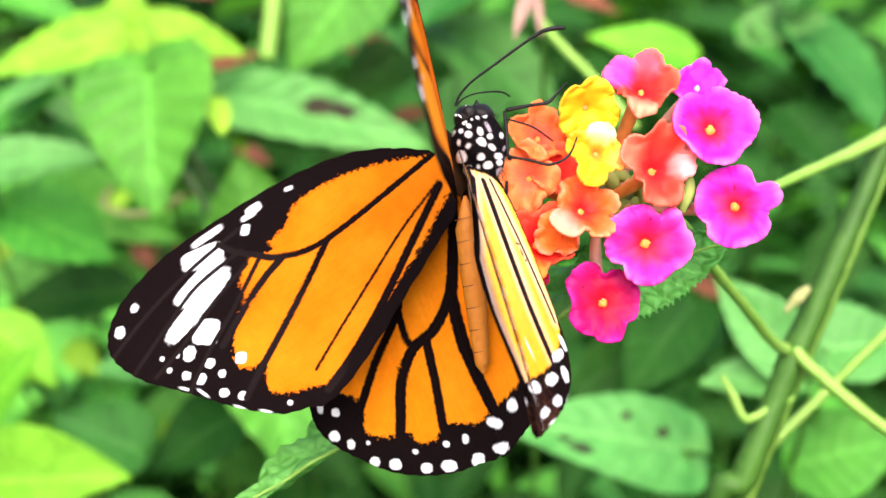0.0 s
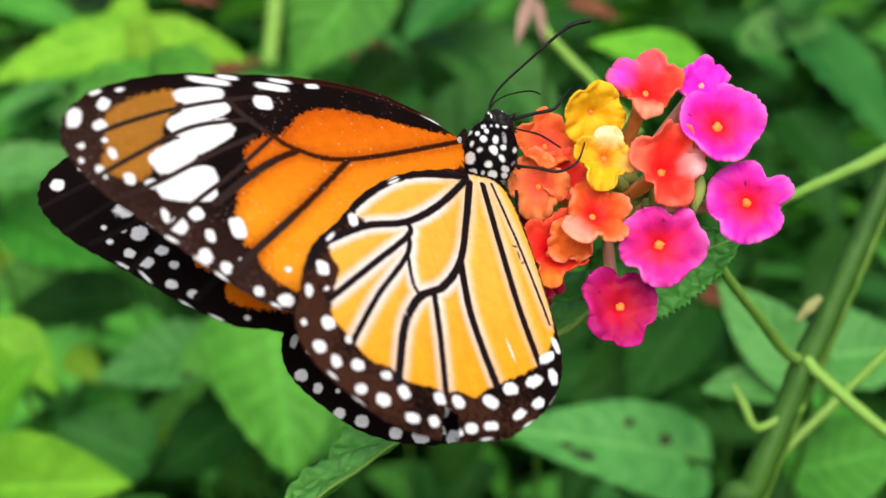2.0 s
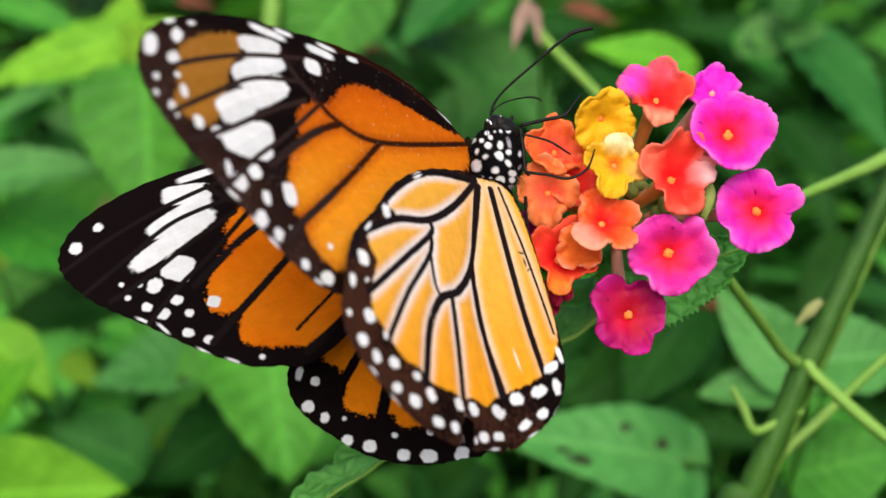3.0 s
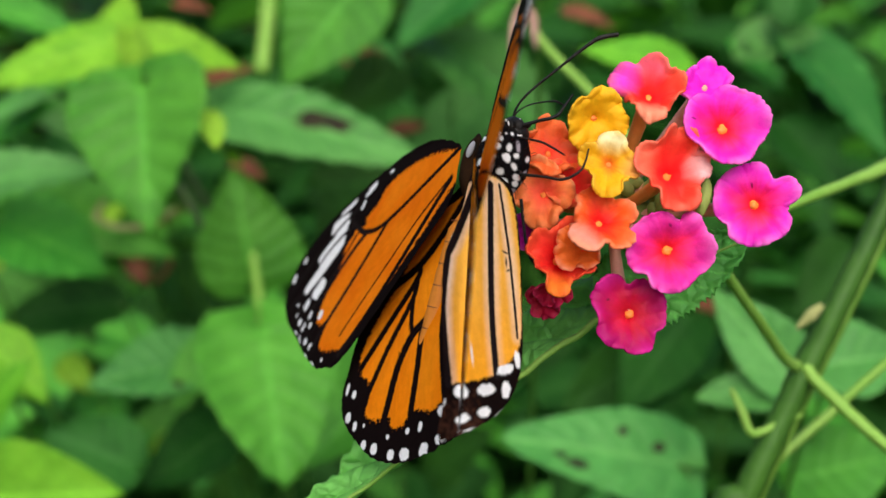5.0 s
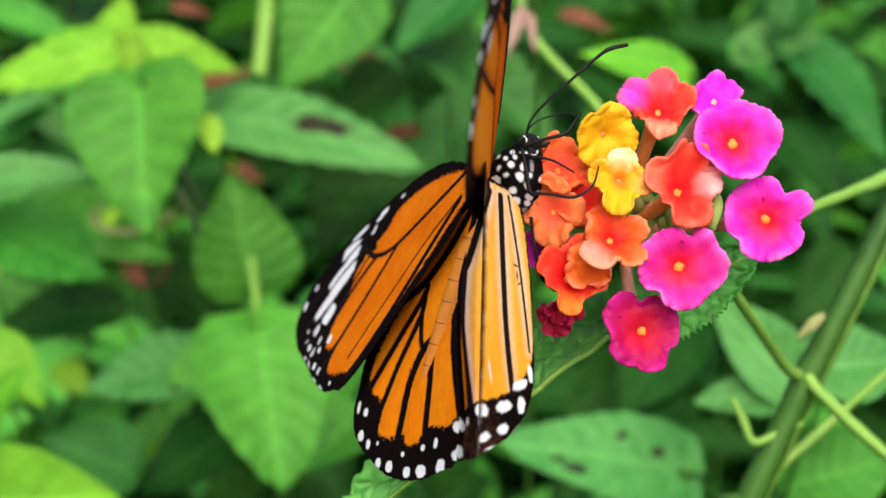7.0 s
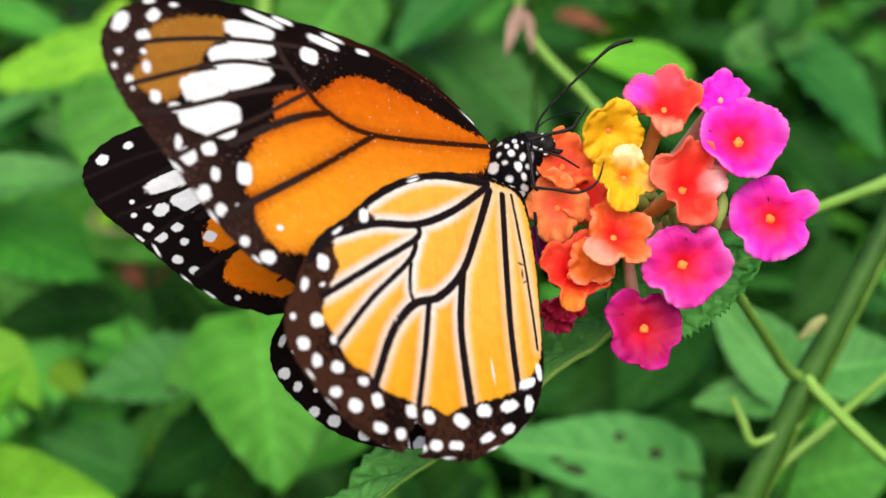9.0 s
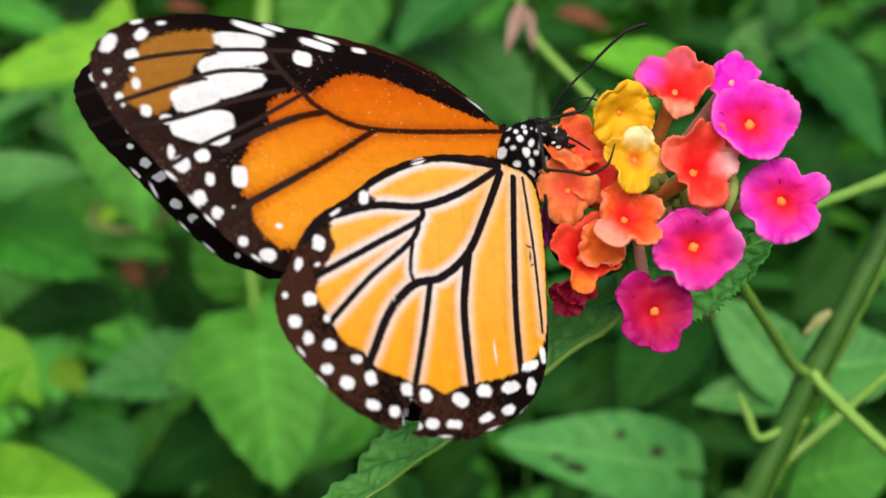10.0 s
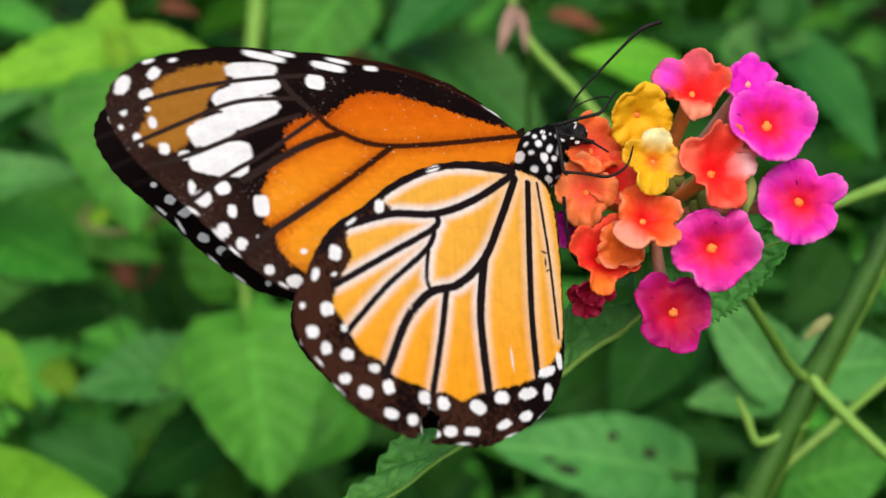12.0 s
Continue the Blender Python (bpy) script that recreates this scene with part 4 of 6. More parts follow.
blob("bud", (6.6, 1.6, 0.5), (0.6, 0.7, 1.5), TUBE_ORANGE, flower, "unopened orange bud", rows=9, cols=10, turn=-0.2, lump=0.2)
blob("receptacle", (1.0, 8.5, -1.5), (3.0, 2.2, 3.0), BUD, flower, lump=0.3)


# ---- the main stem of the lantana bush ----
bush = thing("lantana_bush", SLOPE, "upright green square-edged lantana stem with side shoots", "plant")
tube("main_stem", [(23.24, 2.44, 39.81), (17.49, 1.22, 28.36), (13.60, 0.61, 20.97), (7.67, 0.00, 9.75), (2.33, 0.00, -0.17), (-2.33, 0.00, -9.32), (-7.84, 0.00, -20.45), (-13.81, 4.88, -37.01), (-23.14, 30.50, -160.14), (-37.82, 36.60, -550.84)], [1.31, 1.45, 1.52, 1.59, 1.90, 1.82, 1.90, 2.03, 3.04, 3.54], STEM, bush, knobs=0.16, square=0.13)
# Added pale strip: light on the stem's right face, painted as its own tube.
tube("stem_lit_side", [(24.99, 3.14, 39.21), (19.24, 1.92, 27.76), (15.35, 1.31, 20.37), (9.42, 0.70, 9.15), (4.08, 0.70, -0.77), (-0.58, 0.70, -9.92), (-6.09, 0.70, -21.05), (-12.06, 5.58, -37.61)], [0.9, 0.95, 1.0, 1.05, 1.1, 1.05, 1.05, 1.05], STEM_LIT, bush, "paler yellow-green strip for the lit right side of the stem", knobs=0.16)
tube("side_stem", [(1.07, -1.22, -1.59), (2.55, -2.44, -4.17), (10.64, -4.88, -12.50), (19.50, -6.10, -19.53)], [0.94, 0.85, 0.84, 0.74], STEM_PALE, bush, knobs=0.16, square=0.13)
tube("peduncle", [(-0.11, -0.61, -1.66), (-3.98, -7.24, 0.44), (-11.04, -20.08, 6.76), (-17.79, -32.42, 12.78), (-23.35, -43.20, 18.38), (-28.36, -51.53, 21.34)], [0.95, 0.82, 0.73, 0.67, 0.59, 0.55], STEM_PALE, bush, knobs=0.16, square=0)
tube("side_branch", [(-14.61, -35.34, 20.17), (-6.20, -24.08, 22.65), (3.53, -13.56, 25.42), (11.18, -5.05, 27.54), (19.23, 1.22, 30.45)], [0.55, 0.67, 0.79, 1.01, 1.22], STEM_PALE, bush, knobs=0.16, square=0)
tube("back_stem", [(-6.27, 4.88, -21.95), (-1.93, 6.10, -17.31), (6.70, 7.32, -10.63), (15.79, 8.54, -3.40), (23.72, 9.76, 2.46)], [0.79, 0.72, 0.72, 0.63, 0.63], STEM_PALE, bush, knobs=0.16, square=0.13)
tube("twig", [(0.43, 0.00, -8.97), (-4.06, -1.22, -10.49), (-7.49, -1.83, -11.42), (-8.94, -1.83, -8.09), (-10.57, -1.83, -4.60)], [0.51, 0.51, 0.68, 0.68, 0.34], STEM_PALE, bush, knobs=0.16, square=0)
tube("dry_tip", [(3.65, -1.2, 7.5), (1.6, -2.2, 6.2), (-0.6, -2.4, 4.2)], [0.5, 0.9, 0.25], DRY_PALE, bush, "withered beige shoot tip", knobs=0.3)



# ---- the butterfly ----
FORE_VEINS, HIND_VEINS, UPPER_VEINS = [], [], []


def vein(store, points, half_width):
    store.append((smooth_path(points, 8), half_width))


# control points of the wing shapes and markings, in millimetres from each wing's root
FORE_OUTLINE = [(-0.4, 0.6), (-3.3, 3.3), (-7.3, 5.8), (-12.6, 7.4), (-18.4, 8.1), (-24.0, 8.3), (-29.4, 8.3), (-33.6, 7.6), (-37.3, 6.3), (-39.6, 4.5), (-40.6, 2.5), (-40.5, 0.7), (-39.6, -1.4), (-38.2, -3.5), (-36.5, -5.3), (-34.7, -7.2), (-33.1, -9.0), (-31.3, -11.0), (-29.1, -13.1), (-26.8, -14.9), (-24.3, -15.8), (-22.6, -16.5), (-19.5, -15.9), (-15.0, -13.9), (-10.1, -11.3), (-5.5, -8.9), (-1.2, -6.2), (-0.3, -0.9)]
HIND_OUTLINE = [(0.6, 1.0), (-3.5, 1.1), (-7.9, 0.0), (-12.1, -2.3), (-15.5, -5.4), (-18.3, -7.6), (-19.9, -10.0), (-21.0, -12.7), (-21.9, -14.8), (-21.8, -17.2), (-20.5, -19.5), (-18.4, -21.7), (-15.9, -23.9), (-12.8, -25.4), (-9.6, -26.2), (-6.9, -26.2), (-4.5, -26.0), (-3.4, -21.6), (-3.4, -14.3), (-2.8, -8.9), (-0.9, -4.5)]
FOLD_OUTLINE = [(0.4, 1.0), (2.2, 1.1), (4.6, 0.4), (5.4, -2.4), (5.6, -7.0), (5.4, -13.3), (5.0, -17.8), (3.8, -21.1), (1.4, -23.6), (-1.7, -25.3), (-4.6, -26.1), (-3.8, -21.6), (-3.9, -14.3), (-3.4, -9.0), (-1.4, -4.3)]
FORE_ORANGE_UNDER = [(-0.2, 0.6), (-4.9, 1.8), (-9.6, 3.2), (-13.7, 4.2), (-16.9, 4.1), (-19.1, 2.8), (-20.7, 1.6), (-22.4, 1.6), (-24.3, 0.7), (-25.1, -0.9), (-24.9, -1.8), (-26.1, -2.9), (-27.2, -4.8), (-27.8, -6.5), (-27.7, -8.9), (-26.5, -9.2), (-26.9, -10.7), (-26.3, -12.0), (-25.3, -13.1), (-23.5, -13.7), (-19.1, -12.9), (-13.5, -9.7), (-5.3, -4.2), (-1.1, -2.3)]
FORE_TAWNY = [(-29.7, 6.6), (-33.3, 5.9), (-36.2, 4.4), (-37.0, 2.4), (-37.5, 0.5), (-38.1, -1.0), (-35.5, -2.3), (-33.8, -1.3), (-32.5, 0.7), (-31.4, 3.2), (-29.8, 4.9)]
FORE_ORANGE_UPPER = [(2.0, -1.2), (-0.7, 0.3), (-4.0, 2.1), (-7.5, 3.5), (-12.0, 4.5), (-15.7, 4.4), (-17.5, 2.9), (-19.8, 2.3), (-20.0, 1.3), (-22.7, 2.0), (-24.6, 0.3), (-25.0, -1.6), (-26.3, -3.0), (-27.9, -4.8), (-28.8, -7.7), (-27.6, -8.8), (-26.0, -9.0), (-27.0, -11.5), (-26.0, -13.0), (-23.4, -14.1), (-20.4, -14.6), (-15.0, -12.0), (-10.3, -9.8), (-5.7, -7.4), (-1.6, -4.8), (1.5, -2.8)]
HIND_ORANGE_UNDER = [(0.2, 0.9), (-3.6, 0.5), (-7.9, -0.7), (-10.9, -2.2), (-13.4, -4.3), (-12.7, -5.5), (-16.4, -7.3), (-17.1, -9.1), (-16.7, -10.3), (-17.9, -12.8), (-18.5, -14.9), (-17.6, -16.0), (-16.9, -17.2), (-15.8, -18.8), (-14.1, -19.4), (-12.7, -20.7), (-10.5, -21.3), (-9.2, -21.7), (-7.8, -21.8), (-6.4, -22.4), (-4.9, -21.7), (-2.6, -21.0), (-0.1, -20.4), (2.1, -19.3), (4.1, -17.4), (5.0, -15.6), (5.3, -12.2), (5.4, -7.1), (5.1, -2.4), (4.2, -0.0), (2.2, 0.8)]
HIND_ORANGE_UPPER = [(0.2, 0.9), (-4.6, 0.0), (-8.6, -2.8), (-11.0, -5.0), (-14.8, -8.1), (-18.1, -11.3), (-18.3, -13.7), (-16.3, -15.9), (-17.0, -19.0), (-14.8, -20.3), (-12.6, -20.6), (-12.2, -21.9), (-10.3, -22.3), (-8.6, -21.1), (-5.6, -22.2), (-3.5, -21.4), (-1.1, -20.6), (2.5, -18.6), (3.6, -12.8), (3.9, -7.4), (3.2, -2.4), (2.3, 0.2)]
vein(FORE_VEINS, [(1.5, 0.8), (-1.0, 0.2), (-14.3, -1.2), (-19.5, 0.1), (-21.5, 1.7)], 0.18)
vein(FORE_VEINS, [(-14.3, -1.2), (-17.7, -3.6), (-20.2, -5.3), (-23.8, -7.6), (-27.2, -9.7), (-29.4, -11.2)], 0.2)
vein(FORE_VEINS, [(-19.3, -0.0), (-21.8, -0.8), (-24.2, -1.9), (-27.0, -3.5), (-29.2, -4.8)], 0.22)
vein(FORE_VEINS, [(0.3, 1.5), (-3.3, 3.4), (-7.4, 5.5), (-12.6, 7.1), (-18.4, 7.8)], 0.28)
vein(FORE_VEINS, [(-21.5, 1.7), (-23.5, 3.6), (-24.9, 5.6)], 0.17)
vein(FORE_VEINS, [(-22.1, 5.8), (-28.7, 4.9), (-35.0, 3.3), (-40.5, 1.2)], 0.11)
vein(FORE_VEINS, [(-23.0, 3.4), (-28.9, 2.8), (-33.8, 0.7), (-39.6, -2.1)], 0.11)
vein(FORE_VEINS, [(-23.2, 1.7), (-28.2, -0.1), (-33.5, -2.4), (-37.1, -3.6)], 0.12)
vein(FORE_VEINS, [(-21.5, 1.5), (-26.8, -2.1), (-30.7, -4.4), (-34.4, -7.1)], 0.11)
vein(FORE_VEINS, [(-1.6, -3.2), (-12.5, -10.6), (-18.1, -13.8), (-21.6, -15.3)], 0.25)
vein(HIND_VEINS, [(0.6, 0.7), (-6.0, 0.3), (-10.9, -1.9), (-15.5, -5.5), (-17.7, -7.7), (-19.3, -9.9)], 0.28)
vein(HIND_VEINS, [(0.5, 0.3), (-3.8, -2.9), (-8.1, -5.0), (-12.7, -5.7), (-17.2, -7.5)], 0.25)
vein(HIND_VEINS, [(-8.0, -5.1), (-8.3, -6.4), (-12.9, -9.5), (-18.3, -13.1)], 0.2)
vein(HIND_VEINS, [(-8.3, -6.3), (-9.1, -8.5), (-13.5, -12.8), (-17.3, -17.3)], 0.18)
vein(HIND_VEINS, [(-9.0, -8.5), (-9.3, -11.2), (-9.0, -12.5)], 0.13)
vein(HIND_VEINS, [(0.8, -0.0), (-1.1, -4.5), (-3.2, -8.8), (-6.1, -11.6), (-9.0, -12.7), (-11.4, -15.4), (-13.1, -19.3), (-13.7, -20.6)], 0.27)
vein(HIND_VEINS, [(-7.3, -12.1), (-8.1, -16.8), (-9.1, -21.6)], 0.21)
vein(HIND_VEINS, [(-3.2, -8.9), (-3.9, -14.3), (-3.5, -21.2)], 0.29)
vein(HIND_VEINS, [(2.3, -0.2), (1.9, -7.5), (1.7, -14.3), (1.9, -19.7)], 0.24)
vein(HIND_VEINS, [(3.4, 0.0), (4.2, -7.8), (4.6, -15.6)], 0.1)
vein(UPPER_VEINS, [(-1.5, -2.8), (-6.9, -5.0), (-12.7, -8.0), (-18.0, -10.8), (-21.8, -12.9)], 0.14)
BAND_UNDER = []
BAND_UNDER += [(-26.0, 7.5, 2.07, 0.4, -9), (-24.0, 7.9, 1.08, 0.28, -7), (-27.4, 6.0, 2.51, 0.81, 4), (-29.4, 3.2, 1.97, 1.07, 23), (-27.1, 4.6, 2.41, 1.17, 16), (-31.6, -0.1, 2.33, 1.25, 24), (-28.0, 1.7, 3.15, 1.17, 24), (-30.5, -2.5, 2.4, 1.17, 14), (-32.2, -3.3, 1.74, 1.09, -9), (-29.8, -3.0, 1.19, 1.63, 1), (-19.8, 6.8, 1.72, 0.44, -9), (-18.7, 7.5, 1.23, 0.25, -9), (-15.4, 6.9, 0.76, 0.31, -1), (-21.3, 5.1, 0.94, 0.79, -7), (-27.9, -7.3, 0.73, 1.02, 0)]
DOTS_UNDER = []
DOTS_UNDER += [(-39.1, 3.9, 1.06, 0.61, 60), (-36.3, 5.2, 0.74, 0.49, 47), (-37.1, 3.1, 0.64, 0.55, 34), (-39.2, 1.4, 0.34, 0.43, 3), (-36.8, 0.4, 0.39, 0.59, 2), (-37.1, 1.7, 0.29, 0.27, 3), (-38.2, -1.0, 0.38, 0.42, 2), (-37.9, -1.7, 0.19, 0.21, 2), (-36.0, -2.0, 0.49, 0.59, 2), (-34.2, -2.6, 0.65, 0.48, 2), (-36.7, 6.4, 0.63, 0.27, 20), (-34.5, 6.6, 0.47, 0.22, 15), (-33.9, -5.6, 0.35, 0.68, 1), (-31.2, -5.6, 0.71, 0.69, 1), (-33.0, -6.6, 0.74, 0.79, 1), (-30.6, -7.8, 0.45, 0.63, 0), (-31.5, -9.5, 0.6, 0.68, 0), (-30.0, -10.8, 0.55, 0.57, -1)]
DOTS_UNDER += [(-27.8, -13.2, 0.46, 0.47, -1), (-25.6, -14.3, 0.73, 0.62, -1), (-28.5, -10.2, 0.2, 0.21, 0), (-24.5, -11.6, 0.37, 0.27, -1), (-1.4, 2.0, 2.64, 0.14, -31), (-39.5, -0.1, 0.24, 0.27, 2), (-39.1, -1.9, 0.19, 0.21, 2), (-34.0, -7.7, 0.72, 0.19, -38), (-32.0, -9.9, 0.72, 0.19, -49), (-30.7, -11.5, 0.68, 0.19, -49), (-26.7, -14.6, 0.49, 0.16, -33)]
BAND_UPPER = []
BAND_UPPER += [(-25.5, 7.2, 2.0, 0.45, 1), (-27.0, 5.4, 2.5, 1.15, -12), (-28.4, 3.15, 3.6, 1.05, 17), (-29.7, 0.75, 5.0, 1.05, 20.5), (-30.2, -2.4, 1.5, 1.4, -35), (-19.7, 6.8, 0.97, 0.57, 1), (-20.5, 6.4, 0.92, 0.35, -5), (-15.3, 6.5, 0.5, 0.28, -16), (-21.5, 5.2, 0.53, 0.65, -36), (-28.1, -7.2, 0.63, 0.6, -34)]
DOTS_UPPER = []
DOTS_UPPER += [(-38.7, 3.3, 0.62, 0.7, -35), (-36.1, 4.8, 0.48, 0.51, -35), (-32.8, -3.5, 0.72, 0.85, -34), (-35.7, -2.2, 0.27, 0.25, -34), (-34.1, -2.8, 0.33, 0.31, -34), (-31.3, -5.7, 0.64, 0.54, -34), (-35.5, -3.8, 0.33, 0.3, -34), (-34.1, -5.4, 0.52, 0.48, -34), (-32.9, -6.6, 0.71, 0.6, -34), (-30.6, -7.5, 0.45, 0.42, -34), (-31.3, -9.4, 0.57, 0.47, -34), (-29.7, -10.8, 0.5, 0.47, -34), (-25.7, -14.3, 0.3, 0.29, -34), (-34.8, -6.6, 0.8, 0.17, -47), (-33.3, -8.1, 0.86, 0.17, -64), (-30.5, -11.7, 0.77, 0.14, -51), (-28.3, -13.6, 0.75, 0.14, -43)]
INNER_UNDER = []
INNER_UNDER += [(-19.0, -15.3, 0.68, 0.7, 6), (-17.4, -16.8, 0.37, 0.4, 6), (-17.2, -19.1, 0.68, 0.59, 5), (-14.7, -20.1, 0.64, 0.44, 5), (-13.4, -21.6, 0.64, 0.73, 4), (-10.0, -22.3, 0.66, 0.69, 4), (-8.2, -22.7, 0.67, 0.7, 4), (-4.7, -22.8, 0.99, 0.7, -14), (-2.2, -21.8, 0.89, 0.67, 4), (0.6, -21.2, 1.19, 0.61, 17), (2.9, -19.0, 1.11, 0.51, 21), (4.4, -17.8, 0.45, 0.93, 5), (-20.3, -17.4, 0.66, 0.63, 6), (-19.1, -18.7, 0.51, 0.63, 5), (-17.4, -21.2, 0.62, 0.53, 4), (-15.6, -22.2, 0.74, 0.66, -25)]
OUTER_UNDER = []
OUTER_UNDER += [(-13.2, -23.9, 0.78, 0.5, -10), (-11.2, -24.3, 0.6, 0.58, 3), (-9.0, -25.4, 0.55, 0.34, 3), (-7.6, -25.1, 0.78, 0.54, 3), (-5.4, -25.0, 0.97, 0.45, 3), (-2.1, -24.2, 0.91, 0.44, 20), (0.3, -23.3, 0.87, 0.5, 20), (2.9, -20.9, 0.59, 0.91, -14), (-18.2, -10.1, 0.63, 0.85, -2), (-20.0, -12.3, 0.4, 0.74, -13), (-13.8, -5.1, 0.54, 0.8, -6), (-16.6, -7.0, 0.76, 0.22, 40), (-8.2, -0.5, 0.97, 0.3, 27), (-18.3, -12.1, 0.39, 0.2, 26), (-21.2, -15.2, 0.31, 0.35, 6), (-17.9, -22.2, 0.71, 0.15, -41), (-19.7, -19.9, 0.61, 0.16, -47), (-13.9, -25.2, 0.65, 0.15, -20)]
OUTER_UNDER += [(-10.7, -26.1, 0.63, 0.15, -11), (-6.3, -26.1, 0.73, 0.12, 3), (-1.4, -25.1, 0.85, 0.12, 20), (2.0, -23.2, 0.8, 0.13, 40)]
TORN_EDGE = []
TORN_EDGE += [(-9.6, -24.6, 0.85, 1.45, -14), (-10.3, -26.2, 0.95, 0.8, 3)]
SCRATCHES = []
SCRATCHES += [(-0.9, -18.1, 0.12, 1.05, 5)]
TICKS = []
TICKS += [(3.6, -7.2, 0.43, 0.13, -11), (3.7, -8.2, 0.13, 0.55, -1), (3.9, -9.0, 0.35, 0.11, 31)]
DOTS_HIND_UPPER = []
DOTS_HIND_UPPER += [(-20.7, -14.8, 0.37, 0.72, -21), (-19.3, -15.9, 0.49, 0.48, -21), (-20.4, -18.2, 0.62, 0.6, -20), (-19.0, -19.6, 0.43, 0.53, -20), (-17.3, -22.2, 0.55, 0.53, -20), (-15.3, -23.2, 0.66, 0.59, -20), (-12.3, -24.7, 0.6, 0.59, -20), (-10.0, -25.3, 0.83, 0.64, -20), (-6.9, -25.8, 0.64, 0.77, -40), (-4.2, -25.4, 0.82, 0.57, -6), (-3.9, -22.8, 0.81, 0.53, -41), (-17.2, -20.1, 0.24, 0.24, -20), (-12.8, -22.7, 0.3, 0.29, -20), (-9.4, -23.1, 0.36, 0.35, -20), (-7.3, -23.3, 0.35, 0.52, -20), (-1.4, -21.9, 0.64, 0.69, -21), (-18.9, -22.4, 0.72, 0.15, -40), (-15.8, -24.5, 0.77, 0.15, -40)]
DOTS_HIND_UPPER += [(-12.6, -26.0, 0.78, 0.15, -10), (-7.2, -27.0, 0.77, 0.14, 14)]



def distance_to_path(p, path, closed=False):
    d = np.full(len(p), 1e9)
    n = len(path)
    for i in range(n if closed else n - 1):
        a, b = path[i], path[(i + 1) % n]
        ab = b - a
        t = np.clip(((p - a) @ ab) / (ab @ ab + 1e-12), 0, 1)
        d = np.minimum(d, np.linalg.norm(p - a - t[:, None] * ab, axis=1))
    return d


def inside(p, poly):
    r = np.zeros(len(p), bool)
    n = len(poly)
    for i in range(n):
        (x1, y1), (x2, y2) = poly[i], poly[(i + 1) % n]
        if y1 == y2:
            continue
        cross = (p[:, 1] > y1) != (p[:, 1] > y2)
        r ^= cross & (p[:, 0] < (x2 - x1) * (p[:, 1] - y1) / (y2 - y1) + x1)
    return r


def signed(p, poly):
    """Distance inside a shape; negative outside."""
    d = distance_to_path(p, poly, True)
    return np.where(inside(p, poly), d, -d)


def step(x, lo, hi):
    t = np.clip((x - lo) / (hi - lo), 0, 1)
    return t * t * (3 - 2 * t)


def grain(p, scale, seed):
    return np.array([noise.noise(Vector((x * scale, y * scale, seed))) for x, y in p])


def blend(col, new_col, w):
    return col * (1 - w[:, None]) + np.asarray(new_col) * w[:, None]


def dots(col, p, spots, jitter, white=(0.87, 0.88, 0.92), grow=1.0, power=2.3):
    for x, y, rx, ry, turn in spots:
        near = np.abs(p[:, 0] - x) + np.abs(p[:, 1] - y) < 2.4 * max(rx, ry) + 1
        if not near.any():
            continue
        q = p[near] - (x, y)
        c, s = cos(radians(turn)), sin(radians(turn))
        u, v = (q[:, 0] * c + q[:, 1] * s) / (rx * grow), (-q[:, 0] * s + q[:, 1] * c) / (ry * grow)
        rr = (np.abs(u) ** power + np.abs(v) ** power) ** (1 / power) + jitter[near] * 0.22
        w = step(-(rr - 1) * min(rx, ry), -0.05, 0.09)
        col[near] = blend(col[near], white, w)
    return col


WIDER = 1.4


